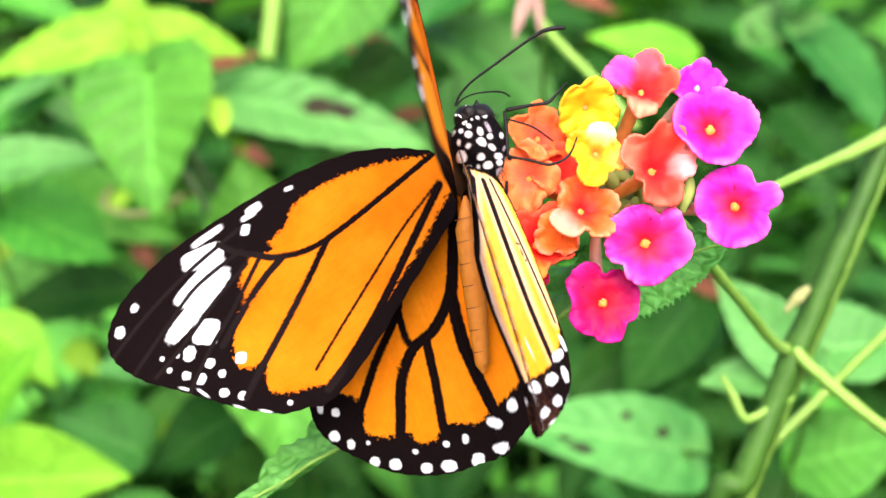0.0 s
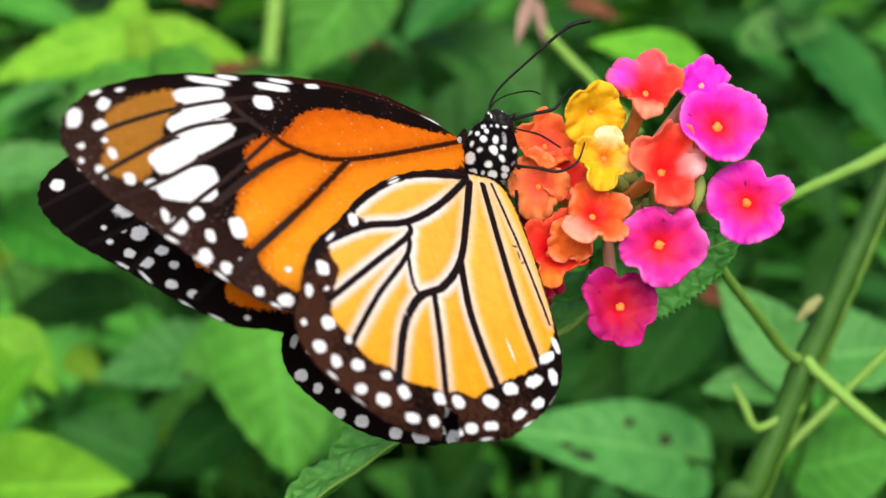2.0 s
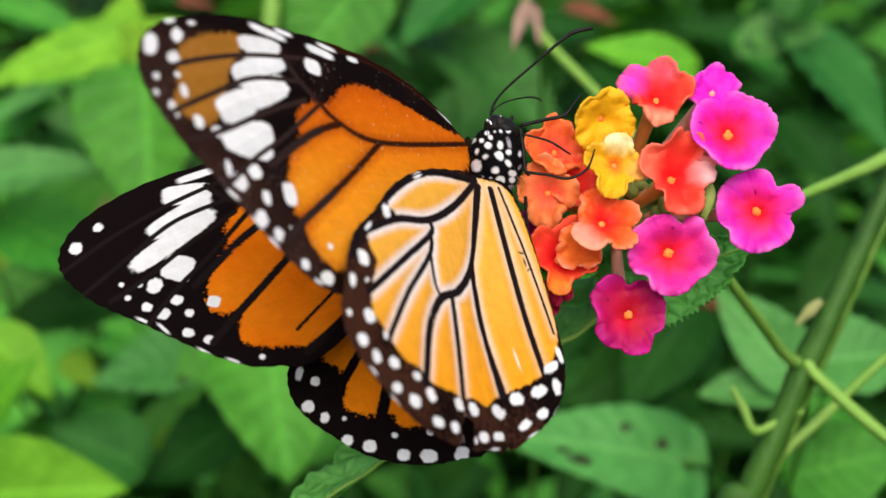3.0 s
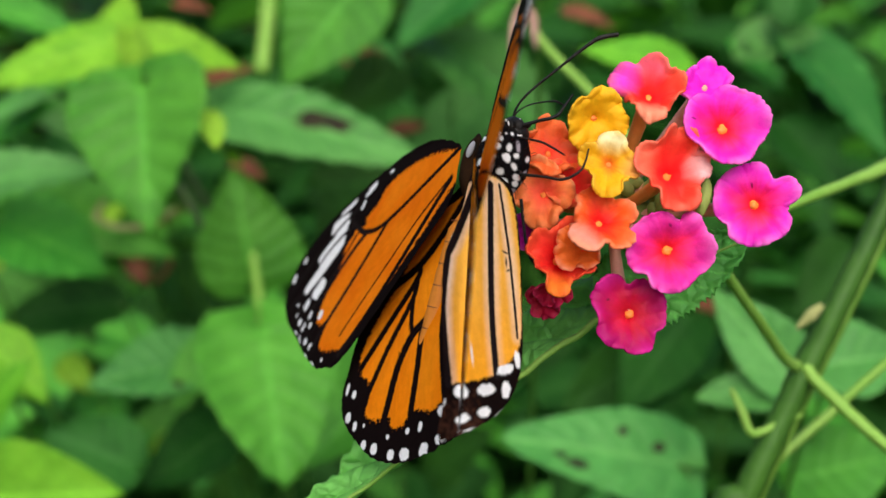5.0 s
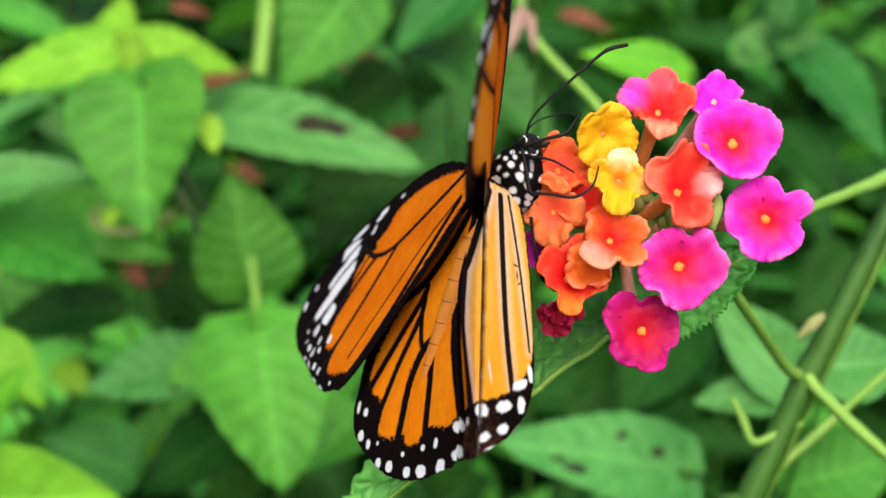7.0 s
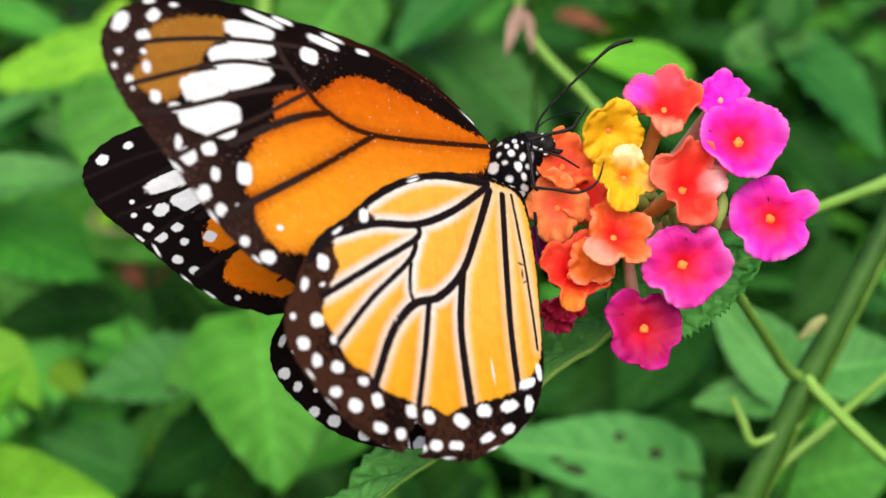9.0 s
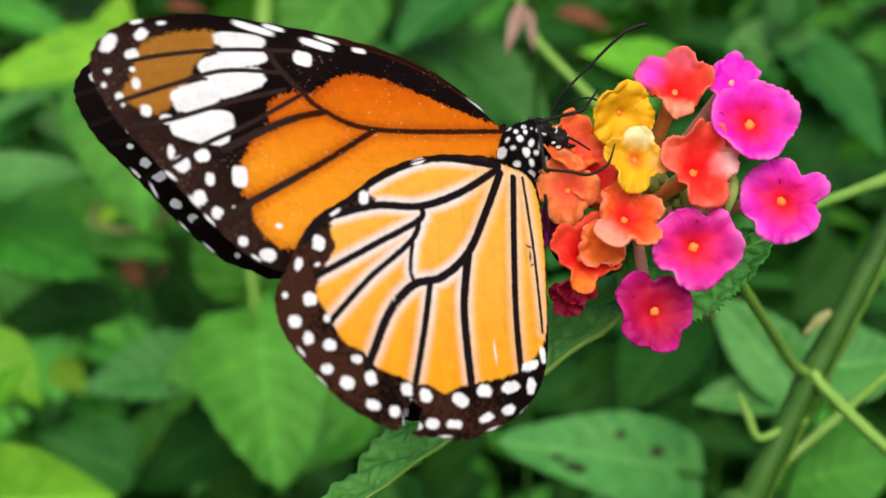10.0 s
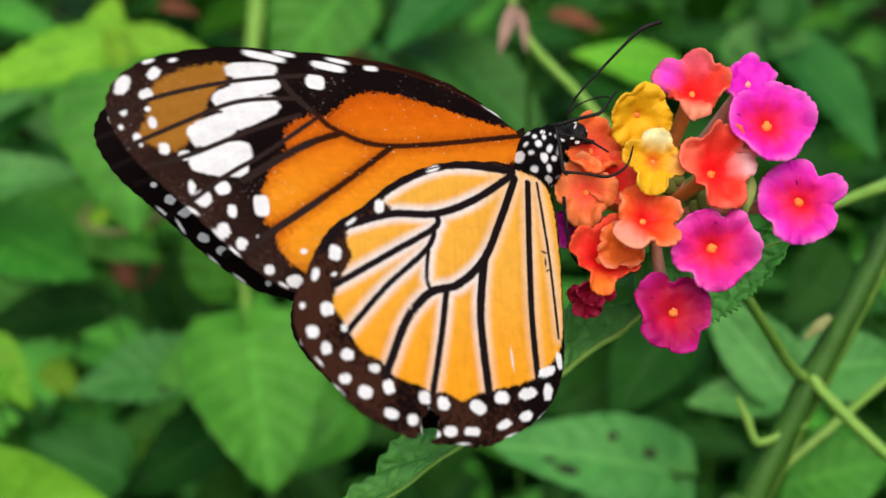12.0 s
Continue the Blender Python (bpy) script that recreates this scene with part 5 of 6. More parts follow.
def colours(p, wing, side):
    """The pattern of scales at points of a wing: wing 'fore' or 'hind', side 'under' or 'upper'."""
    j1, j2 = grain(p, 2.3, 1.0), grain(p, 6.5, 5.0)
    jit = 0.55 * j1 + 0.6 * j2
    slow = grain(p, 0.22, 9.0)
    if wing == "fore":
        veins = FORE_VEINS
    else:
        veins = HIND_VEINS
    if side == "under":
        dark = np.array((0.006, 0.0028, 0.0028)) + np.clip(slow, 0, 1)[:, None] * np.array((0.012, 0.005, 0.004))
    else:
        dark = np.tile(np.array((0.006, 0.0032, 0.0034)), (len(p), 1))
    col = dark.copy()
    vd = np.full(len(p), 9.0)
    for path, w in veins:
        vd = np.minimum(vd, distance_to_path(p, path) - w * WIDER)
    if wing == "fore" and side == "under":
        deep = step(p[:, 1], -9, 4)
        orange = np.array((0.86, 0.30, 0.012)) * (1 - deep[:, None]) + np.array((0.66, 0.125, 0.003)) * deep[:, None]
        depth = signed(p, smooth_path(FORE_ORANGE_UNDER, 4, True))
        area = step(depth + jit * 0.55, -0.12, 0.12)
        orange = blend(orange, (0.40, 0.06, 0.004), (1 - step(depth + jit * 0.8, 0.0, 1.5)) * 0.55 * step(-p[:, 0], 6, 14))
        tawny = step(signed(p, smooth_path(FORE_TAWNY, 4, True)) + jit * 0.4, -0.15, 0.25)
        rim = signed(p, smooth_path(FORE_OUTLINE, 3, True))
        apex = step(-p[:, 0], 22, 27) * (1 - step(rim + 0.8 * jit, 2.2, 5.5)) * step(-p[:, 1], -7.5, -4.5)
        col = blend(col, (0.040, 0.018, 0.014), apex * (0.5 + 0.5 * step(j1 + slow, -0.5, 0.6)))
        col = blend(col, (0.36, 0.15, 0.02), tawny)
        col = col * (1 - area[:, None]) + orange * area[:, None]
        col = blend(col, (0.42, 0.07, 0.004), area * (1 - step(vd + 0.3 * j1, 0.0, 1.1)) * 0.6)
        col = blend(col, (0.90, 0.40, 0.03), area * step(vd, 0.8, 3.0) * step(-p[:, 1], 1, 8) * (0.30 + 0.3 * slow))
        col = blend(col, (0.03, 0.008, 0.004), step(-(vd + jit * 0.10), -0.10, 0.05) * 0.97)
        col = dots(col, p, BAND_UNDER, 0.1 * j2 + 0.3 * j1, power=3.2)
        col = dots(col, p, DOTS_UNDER, 0.6 * j2 + 0.7 * j1)
        fleck = step(grain(p, 5.5, 3.0), 0.46, 0.60) * (1 - area) * step(slow + j1 * 0.5, -0.1, 0.4)
        col = blend(col, (0.55, 0.5, 0.5), fleck * 0.35)
        speck = step(grain(p, 3.6, 21.0), 0.60, 0.70) * area
        col = blend(col, (0.75, 0.62, 0.5), speck * 0.6)
        thin = step(-(vd - 0.02), -0.08, 0.0)
        col = blend(col, (0.03, 0.018, 0.016), thin * step(-p[:, 0], 21, 23))
    elif wing == "fore":
        area = step(signed(p, smooth_path(FORE_ORANGE_UPPER, 4, True)) + jit * 0.6, -0.10, 0.12)
        orange = np.array((0.80, 0.19, 0.004)) + slow[:, None] * np.array((0.06, 0.05, 0.004))
        col = col * (1 - area[:, None]) + orange * area[:, None]
        col = blend(col, dark.mean(0), step(-(vd - 0.07 + jit * 0.12), -0.12, 0.05))
        col = dots(col, p, BAND_UPPER, 0.1 * j2 + 0.25 * j1, power=4.0)
        col = dots(col, p, DOTS_UPPER, 0.6 * j2 + 0.7 * j1)
        thin = step(-(vd - 0.06), -0.08, 0.0)
        col = blend(col, (0.012, 0.008, 0.008), thin * step(-p[:, 0], 18, 20))
        for path, w in UPPER_VEINS:
            col = blend(col, dark.mean(0), area * step(-(distance_to_path(p, path) - w + jit * 0.1), -0.1, 0.05))
    elif side == "under":
        edge = signed(p, smooth_path(HIND_ORANGE_UNDER, 4, True))
        area = step(edge + jit * 0.25, -0.10, 0.10)
        core = step(vd + 0.12 * j1, 0.12, 0.95)
        low = step(-p[:, 1], 8, 22)
        body = np.array((0.88, 0.44, 0.058))[None] * (1 - low[:, None]) + np.array((0.90, 0.37, 0.018))[None] * low[:, None]
        col = col * (1 - area[:, None]) + body * area[:, None]
        col = blend(col, (0.058, 0.022, 0.013), (1 - area) * step(j1 * 0.9 + 1.3 * slow + step(-p[:, 0], -1, 9) * 0.7, 0.0, 1.2) * 0.85)
        halo = (1 - core) * area * (0.85 + 0.2 * j1) * (1 - 0.5 * low) * (1 - 0.6 * step(p[:, 0], -4.5, -1.5))
        col = blend(col, (0.86, 0.82, 0.85), np.clip(halo, 0, 0.95))
        col = blend(col, (0.012, 0.008, 0.010), step(-(vd + jit * 0.07), -0.07, 0.04))
        for s in (INNER_UNDER, OUTER_UNDER):
            col = dots(col, p, s, 0.7 * j2 + 0.9 * j1, grow=0.9)
        col = dots(col, p, SCRATCHES, j1 * 0.3)
        col = dots(col, p, TICKS, j2, white=(0.03, 0.02, 0.015))
    else:
        area = step(signed(p, smooth_path(HIND_ORANGE_UPPER, 4, True)) + jit * 0.6, -0.10, 0.12)
        orange = np.array((0.86, 0.24, 0.005)) + slow[:, None] * np.array((0.05, 0.05, 0.004))
        col = col * (1 - area[:, None]) + orange * area[:, None]
        col = blend(col, dark.mean(0), step(-(vd - 0.17 + jit * 0.14), -0.12, 0.05))
        col = dots(col, p, DOTS_HIND_UPPER, 0.6 * j2 + 0.7 * j1)
    long = np.array([noise.noise(Vector((x * 0.35, y * 2.6, 14.0))) for x, y in p]) if wing == "fore" else np.array([noise.noise(Vector((x * 2.6, y * 0.35, 14.0))) for x, y in p])
    return np.clip(col * (1 + 0.06 * long[:, None]), 0.003, 0.92)


def wing_relief(p, veins):
    """The gentle corrugation of the membrane between its veins."""
    vd = np.full(len(p), 9.0)
    for path, w in veins:
        vd = np.minimum(vd, distance_to_path(p, path))
    return 0.16 * np.clip(vd, 0, 1.6) / 1.6


def wing_sheet(name, outline, wing, side, facing, parent, seg, rings, label, torn=()):
    """One face of a wing. facing: -1 lies on the near side of the membrane, +1 on the far side."""
    edge = outline
    n = len(edge)
    pick = np.linspace(0, n, seg, endpoint=False)
    i0 = np.floor(pick).astype(int) % n
    fr = (pick - np.floor(pick))[:, None]
    rim = edge[i0] * (1 - fr) + edge[(i0 + 1) % n] * fr
    mid = edge.mean(0)
    wav = 1 + 0.0035 * np.sin(np.arange(seg) * 2 * pi / seg * 46)
    r = np.linspace(0, 1, rings) ** 0.62
    p = (mid + (rim - mid)[None] * r[:, None, None] * np.where(r[:, None, None] > 0.98, wav[None, :, None], 1.0)).reshape(-1, 2)
    lift = wing_relief(p, FORE_VEINS if wing == "fore" else HIND_VEINS)
    rr = np.repeat(r, seg)
    gap = 0.05 * (1 - rr ** 8)
    y = facing * gap - lift * (1 - rr ** 6)
    verts = np.stack([p[:, 0], y, p[:, 1]], 1)
    faces = grid_faces(rings, seg, True)
    for x, y_, rx, ry, turn in torn:
        c, s = cos(radians(turn)), sin(radians(turn))
        u, v = ((p[:, 0] - x) * c + (p[:, 1] - y_) * s) / rx, (-(p[:, 0] - x) * s + (p[:, 1] - y_) * c) / ry
        gone = u * u + v * v < 1 + 0.3 * np.sin(5 * u + 4 * v)
        faces = [f for f in faces if not gone[f[0]]]
    if facing > 0:
        faces = [f[::-1] for f in faces]
    return mesh_object(name, verts, faces, WING, parent, label, pattern=colours(p, wing, side))


FORE_EDGE = smooth_path(FORE_OUTLINE, 16, True)
HIND_EDGE = smooth_path(HIND_OUTLINE, 16, True)
FOLD_EDGE = smooth_path(FOLD_OUTLINE, 16, True)


def wing_veins(parent, store, test):
    for path, w in store:
        q = np.array([c for c in path if test(c)])
        if len(q) < 3:
            continue
        pts = np.stack([q[:, 0], np.full(len(q), -0.02), q[:, 1]], 1)[::3]
        if len(pts) > 2:
            tube("vein", pts, [w * 0.24, w * 0.22, w * 0.14], VEIN, parent, sides=6, steps=3)


def make_wing(name, edge, wing, near, parent, fine, torn=()):
    """near: a wing that shows its underside to the near side; otherwise its upper side."""
    front, back = ("under", "upper") if near else ("upper", "under")
    s, r = fine
    text = {"under": "pale orange underside with black veins and white-dotted border", "upper": "deep orange upper side with black veins and border"}
    ob = wing_sheet(name, edge, wing, front, -1, parent, s, r, text[front], torn)
    wing_sheet("upper_side" if near else "underside", edge, wing, back, 1, ob, s // 2, r // 2, text[back], torn)
    return ob


fly = thing("butterfly", SLOPE, "orange tiger butterfly with white spots, feeding on flowers", "butterfly")
right_fore = make_wing("forewing", FORE_EDGE, "fore", True, fly, (760, 150))
left_fore = make_wing("forewing", FORE_EDGE, "fore", False, fly, (720, 130))
right_hind = make_wing("hindwing", HIND_EDGE, "hind", True, fly, (640, 130), TORN_EDGE)
right_fold = make_wing("hindwing_fold", FOLD_EDGE, "hind", True, fly, (420, 90))
left_hind = make_wing("hindwing", HIND_EDGE, "hind", False, fly, (600, 120))
left_fold = make_wing("hindwing_fold", FOLD_EDGE, "hind", False, fly, (300, 50))
fold_side = lambda c: inside(np.array([c]), FOLD_EDGE)[0]
for w in (right_fore, left_fore):
    wing_veins(w, FORE_VEINS, lambda c: inside(np.array([c]), FORE_EDGE)[0])
for w in (right_hind, left_hind):
    wing_veins(w, HIND_VEINS, lambda c: inside(np.array([c]), HIND_EDGE)[0])
wing_veins(right_fold, HIND_VEINS, fold_side)

# thorax: black, furred, with white spots
THORAX_WHITE = [(-2.47, 1.82, 0.38, 0.25, 22), (-1.10, 2.48, 0.25, 0.25, 22), (-0.75, 2.01, 0.23, 0.27, 22), (-0.99, 1.17, 0.34, 0.38, 52), (0.19, 1.20, 0.30, 0.45, -8), (-2.13, -0.80, 0.57, 0.57, 22), (0.09, 0.14, 0.42, 0.49, 42), (1.03, 0.48, 0.30, 0.30, 22), (-0.30, -1.28, 0.42, 0.34, 2), (1.00, -0.62, 0.27, 0.42, 42), (-1.79, -2.30, 0.51, 0.51, 22), (0.22, -2.22, 0.49, 0.38, 2), (1.45, -1.56, 0.42, 0.34, -8), (1.40, -2.19, 0.34, 0.28, 22), (-0.45, -3.29, 0.49, 0.38, 2), (2.18, -2.02, 0.17, 0.23, 22), (2.62, -1.84, 0.17, 0.23, 22), (0.30, 3.45, 0.19, 0.15, 22), (-0.33, 2.58, 0.13, 0.13, 22)]
THORAX_GREY = [(1.35, -3.34, 0.64, 0.76, 2), (2.70, -2.89, 0.30, 0.61, 22), (1.05, 1.45, 0.25, 0.72, 12), (2.20, -0.89, 0.38, 0.17, 52)]


def make_thorax():
    """A black furred body with flush white and lilac-grey patches."""
    rows, cols, size = 90, 130, np.array((2.7, 2.5, 3.6))
    v = []
    for i in range(rows):
        th = pi * (i + 0.05) / (rows - 0.9)
        for j in range(cols):
            ph = 2 * pi * j / cols
            d = np.array((sin(th) * cos(ph), sin(th) * sin(ph), cos(th)))
            v.append(d * size * (1 + 0.10 * noise.noise(Vector(d * 1.7)) + 0.022 * noise.noise(Vector(d * 9))))
    v = np.array(v)
    p = v[:, (0, 2)]
    jit = 0.9 * grain(p, 1.6, 2.0) + 0.5 * grain(p, 4.5, 6.0)
    col = np.tile(np.array((0.006, 0.005, 0.006)), (len(p), 1))
    col = dots(col, p, THORAX_GREY, jit, white=(0.38, 0.34, 0.40), grow=0.85)
    spots, rng = list(THORAX_WHITE), random.Random(8)
    for _ in range(400):
        x, z = rng.uniform(-2.4, 2.5), rng.uniform(-3.2, 3.0)
        if (x / 2.5) ** 2 + (z / 3.3) ** 2 < 1 and all(math.hypot(x - q[0], z - q[1]) > 0.42 + max(q[2], q[3]) for q in spots + THORAX_GREY):
            spots.append((x, z, rng.uniform(0.16, 0.26), rng.uniform(0.20, 0.36), rng.uniform(-60, 60)))
    col = dots(col, p, spots, jit, grow=1.0)
    return mesh_object("thorax", v, grid_faces(rows, cols, True) + [tuple(range(cols)), tuple((rows - 1) * cols + j for j in range(cols))[::-1]], WING, fly, "black thorax with white spots", pattern=col)


thorax = make_thorax()
rng = random.Random(4)
for k in range(70):
    th, ph = rng.uniform(0.3, 2.8), rng.uniform(pi, 2 * pi)
    d = np.array((sin(th) * cos(ph), sin(th) * sin(ph), cos(th)))
    s = d * np.array((2.7, 2.5, 3.6))
    tube("hair", [s * 0.98, s * 1.1 + (0.1, 0, 0.1), s * 1.24 + (0.0, 0, -0.25)], [0.035, 0.02, 0.008], BLACK, thorax, sides=4, steps=2)

blob("wing_base", (-2.9, 1.8, -1.0), (1.3, 1.4, 3.3), BROWN_FUR, fly, "furred brown back of the thorax", rows=14, cols=18, lump=0.2)

blob("shoulder_patch", (-3.5, 0.45, 0.6), (0.35, 0.25, 0.9), GREY, fly, "pale grey patch at the wing root", rows=8, cols=10, turn=0.25)

blob("neck", (0.75, 0, 3.0), (1.45, 1.5, 1.05), BLACK, fly, "black furred neck", rows=14, cols=18, turn=0.5, lump=0.15)


# abdomen: orange, in rings
def abdomen():
    rows, cols = 64, 20
    v = []
    for i in range(rows):
        t = i / (rows - 1)
        rad = 1.3 * (1 - 0.5 * t ** 2.2) * min(1, (t * 5 + 0.12)) * (1 - max(0, t - 0.95) * 14)
        rad *= 1 + 0.045 * abs(sin(pi * t * 8)) ** 0.5
        c = (-2.6 - 2.2 * t, 1.2 + 0.4 * t, -4.5 - 18.0 * t)
        for j in range(cols):
            a = 2 * pi * j / cols
            v.append((c[0] + rad * cos(a), c[1] + rad * sin(a), c[2]))
    ob = mesh_object("abdomen", v, grid_faces(rows, cols, True) + [tuple(range(cols)), tuple((rows - 1) * cols + j for j in range(cols))[::-1]], ABDOMEN, fly, "ringed orange abdomen")
    for k in range(1, 8):
        t = k / 8
        rad = 1.3 * (1 - 0.5 * t ** 2.2) * 1.01
        tube("ring_line", [(-2.6 - 2.2 * t + rad * cos(a), 1.2 + 0.4 * t + rad * sin(a), -4.5 - 18.0 * t) for a in (2.6, 3.2, 3.8, 4.4, 5.0)], [0.02, 0.07, 0.05, 0.02], DRY, ob, sides=5, steps=3)


abdomen()

# head with eyes, palps and coiled feeding tube
head = blob("head", (0, 0, 0), (1.25, 1.5, 1.2), BLACK, fly, "black head with white marks", rows=14, cols=18, lump=0.1)
for y in (-1.05, 1.05):
    blob("eye", (0.35, y, 0.1), (0.75, 0.55, 0.85), BLACK, head, rows=9, cols=12)
for x, y, z, w, h, a in ((-0.55, -1.35, 0.2, 0.16, 0.55, -25), (0.55, -1.15, 0.75, 0.14, 0.42, -25), (0.75, -1.35, -0.55, 0.3, 0.36, 10), (-0.9, -1.0, 0.6, 0.18, 0.2, 0), (0.1, -1.5, -0.7, 0.2, 0.3, 20)):
    blob("white_mark", (x * 0.97, y * 0.97, z * 0.97), (w * 0.75, 0.12, h * 0.75), WHITE, head, rows=6, cols=9, turn=radians(a))
tube("palp", [(0.9, -0.5, 0.2), (1.5, -0.5, 0.6), (1.7, -0.4, 1.0)], [0.28, 0.25, 0.08], BLACK, head, sides=7)
tube("palp", [(0.9, 0.5, 0.2), (1.5, 0.5, 0.6), (1.7, 0.4, 1.0)], [0.28, 0.25, 0.08], BLACK, head, sides=7)


antenna_near = tube("antenna", [(0, 0, 0), (0.35, -0.1, 1.2), (1.4, -0.3, 2.6), (3.6, -0.6, 4.6), (6.8, -1.0, 7.4), (8.2, -1.1, 8.35), (10.0, -1.2, 8.75)], [0.16, 0.13, 0.13, 0.14, 0.17, 0.24, 0.2], BLACK, fly, sides=7)
antenna_far = tube("antenna", [(0.1, 1.6, 0.3), (0.8, 2.2, 1.2), (2.2, 3.2, 2.0), (4.5, 5.0, 2.6), (5.6, 5.6, 2.3)], [0.1, 0.08, 0.08, 0.11, 0.09], BLACK, fly, sides=7)
legs = []
for path, rad in (([(0, 0, 0), (2.2, -0.3, 0.55), (4.1, -0.5, 0.95), (5.0, -0.2, 1.9), (6.0, 0.4, 3.2)], [0.2, 0.19, 0.2, 0.13, 0.09]),
                  ([(0.1, -0.4, -0.9), (2.4, -0.9, -1.5), (3.6, -0.9, -2.1), (4.9, -0.6, -2.9)], [0.1, 0.12, 0.12, 0.08]),
                  ([(-0.1, 0.2, -0.1), (0.2, -0.4, -2.4), (0.4, -0.6, -4.4), (0.8, -0.8, -5.0)], [0.17, 0.2, 0.2, 0.15]),
                  ([(0.5, -0.8, -4.7), (2.6, -1.4, -5.0), (4.6, -1.8, -5.35), (6.4, -1.8, -4.4), (7.2, -1.4, -2.4)], [0.16, 0.14, 0.14, 0.13, 0.08]),
                  ([(0.6, 1.4, -7.0), (0.9, 1.6, -11.0), (1.4, 1.8, -13.0), (2.7, 2.2, -14.6)], [0.17, 0.17, 0.16, 0.1])):
    legs.append(tube("leg", path, rad, BLACK, fly, sides=7, knobs=0.25))


# ---- what moves ----
def motions():
    top = lambda rows: [(t, at(*v)) for t, *v in rows]
    part = lambda rows: [(t, local(*v)) for t, *v in rows]
    walk(flower, top([(0, 16.87, 2.00, 5.01, -0.7, 5.1, 0.2), (0.5, 17.25, 2.02, 5.17, -0.6, 5.1, 0.2), (1, 17.79, 1.83, 4.91, -0.6, 4.2, 0.3), (1.5, 17.70, 2.11, 5.00, -0.5, 3.4, 0.3), (2, 17.62, 2.07, 5.33, -0.4, 1.7, 0.4), (2.5, 18.41, 2.18, 4.81, -0.3, 3.2, 0.3), (3, 18.90, 1.88, 4.99, -0.2, 2.3, 0.2), (5, 18.74, 1.81, 5.46, -0.0, 0.0, 0.0), (5.5, 19.08, 1.92, 5.36, -0.0, -0.5, 0.0), (6, 19.41, 1.71, 5.19, -0.0, -0.4, 0.0), (6.5, 19.53, 1.58, 4.89, 0.1, -0.9, -0.0), (7, 19.86, 1.62, 4.21, 0.2, -0.8, -0.1), (9, 20.45, 1.73, 4.55, 0.2, 0.2, -0.2), (9.5, 20.91, 1.84, 5.51, 0.2, 0.4, -0.2), (10, 21.37, 1.76, 6.06, 0.1, 0.3, -0.2), (10.5, 22.21, 2.14, 6.17, 0.1, 0.4, -0.2), (11, 22.99, 2.09, 6.25, 0.0, 0.6, -0.3), (11.5, 23.86, 2.45, 6.44, 0.1, 0.4, -0.4), (12, 24.02, 2.76, 6.11, 0.2, 0.0, -0.5)]))
    walk(bush, top([(0, 51.36, 59.39, -15.80, -0.7, -4.3, 0.3), (0.5, 51.79, 59.65, -15.82, -0.6, -4.2, 0.3), (1, 52.13, 59.89, -15.93, -0.6, -3.9, 0.4), (1.5, 52.56, 60.13, -15.96, -0.5, -3.9, 0.4), (2, 52.79, 60.38, -16.27, -0.4, -3.8, 0.4), (2.5, 52.92, 60.56, -16.21, -0.3, -3.4, 0.3), (3, 53.35, 60.66, -16.16, -0.2, -3, 0.2), (5, 53.88, 61.37, -16.27, -0, -1.4, 0), (5.5, 54.11, 61.58, -16.47, -0, -1.5, 0), (6, 54.24, 61.77, -16.47, -0, -1.3, 0), (6.5, 54.30, 61.95, -16.70, 0.1, -1.1, -0), (7, 54.41, 62.15, -17.02, 0.2, -1.2, -0.1), (9, 54.88, 62.87, -17.15, 0.2, -0.2, -0.2), (9.5, 55.13, 63.05, -16.79, 0.2, 0, -0.2), (10, 55.58, 63.28, -16.73, 0.1, -0.3, -0.2), (10.5, 55.84, 63.48, -16.60, 0.1, -0.3, -0.2), (11, 56.30, 63.55, -16.95, 0, -0.3, -0.3), (11.5, 56.71, 63.61, -17.14, 0.1, -0.2, -0.4), (12, 56.75, 63.74, -17.23, 0.2, -0, -0.5)]))
    walk(fly, top([(0, 3.21, -0.26, 8.96, -0.7, -13.0, 0.4), (0.2, 3.30, -0.20, 8.93, -0.7, -11.8, 0.4), (0.5, 3.44, -0.12, 8.78, -0.6, -10.0, 0.4), (1, 4.57, 0.05, 9.04, -0.6, -0.0, 0.3), (1.5, 4.74, 0.21, 9.19, -0.5, 3.0, 0.3), (2, 4.15, 0.36, 8.82, -0.4, 5.0, 0.3), (2.5, 4.81, 0.51, 8.68, -0.3, 3.0, 0.3), (3, 5.09, 0.64, 8.67, -0.2, -0.0, 0.2), (3.2, 5.20, 0.71, 8.68, -0.2, 1.0, 0.2), (4.8, 6.01, 1.21, 8.80, -0.0, 9.0, 0.0), (5, 6.12, 1.27, 8.82, -0.0, 10.0, 0.0), (5.5, 6.55, 1.44, 8.74, -0.0, 10.0, 0.0), (6, 6.93, 1.60, 8.43, -0.0, 11.0, -0.0), (6.5, 7.36, 1.75, 8.25, 0.1, 12.0, -0.0), (7, 7.61, 1.90, 7.36, 0.2, 12.0, -0.0), (7.2, 7.62, 1.96, 7.47, 0.2, 12.8, -0.1), (8.8, 7.67, 2.48, 8.36, 0.2, 19.2, -0.1), (9, 7.68, 2.54, 8.47, 0.2, 20.0, -0.1), (9.5, 8.02, 2.71, 9.28, 0.2, 22.0, -0.1), (10, 8.38, 2.89, 9.66, 0.1, 22.6, -0.1), (10.5, 9.17, 3.06, 9.79, 0.1, 23.2, -0.1), (11, 9.99, 3.21, 9.68, 0.0, 23.8, -0.3), (11.5, 10.70, 3.34, 9.55, 0.1, 24.4, -0.4), (12, 10.91, 3.47, 9.32, 0.2, 25.0, -0.4)]))
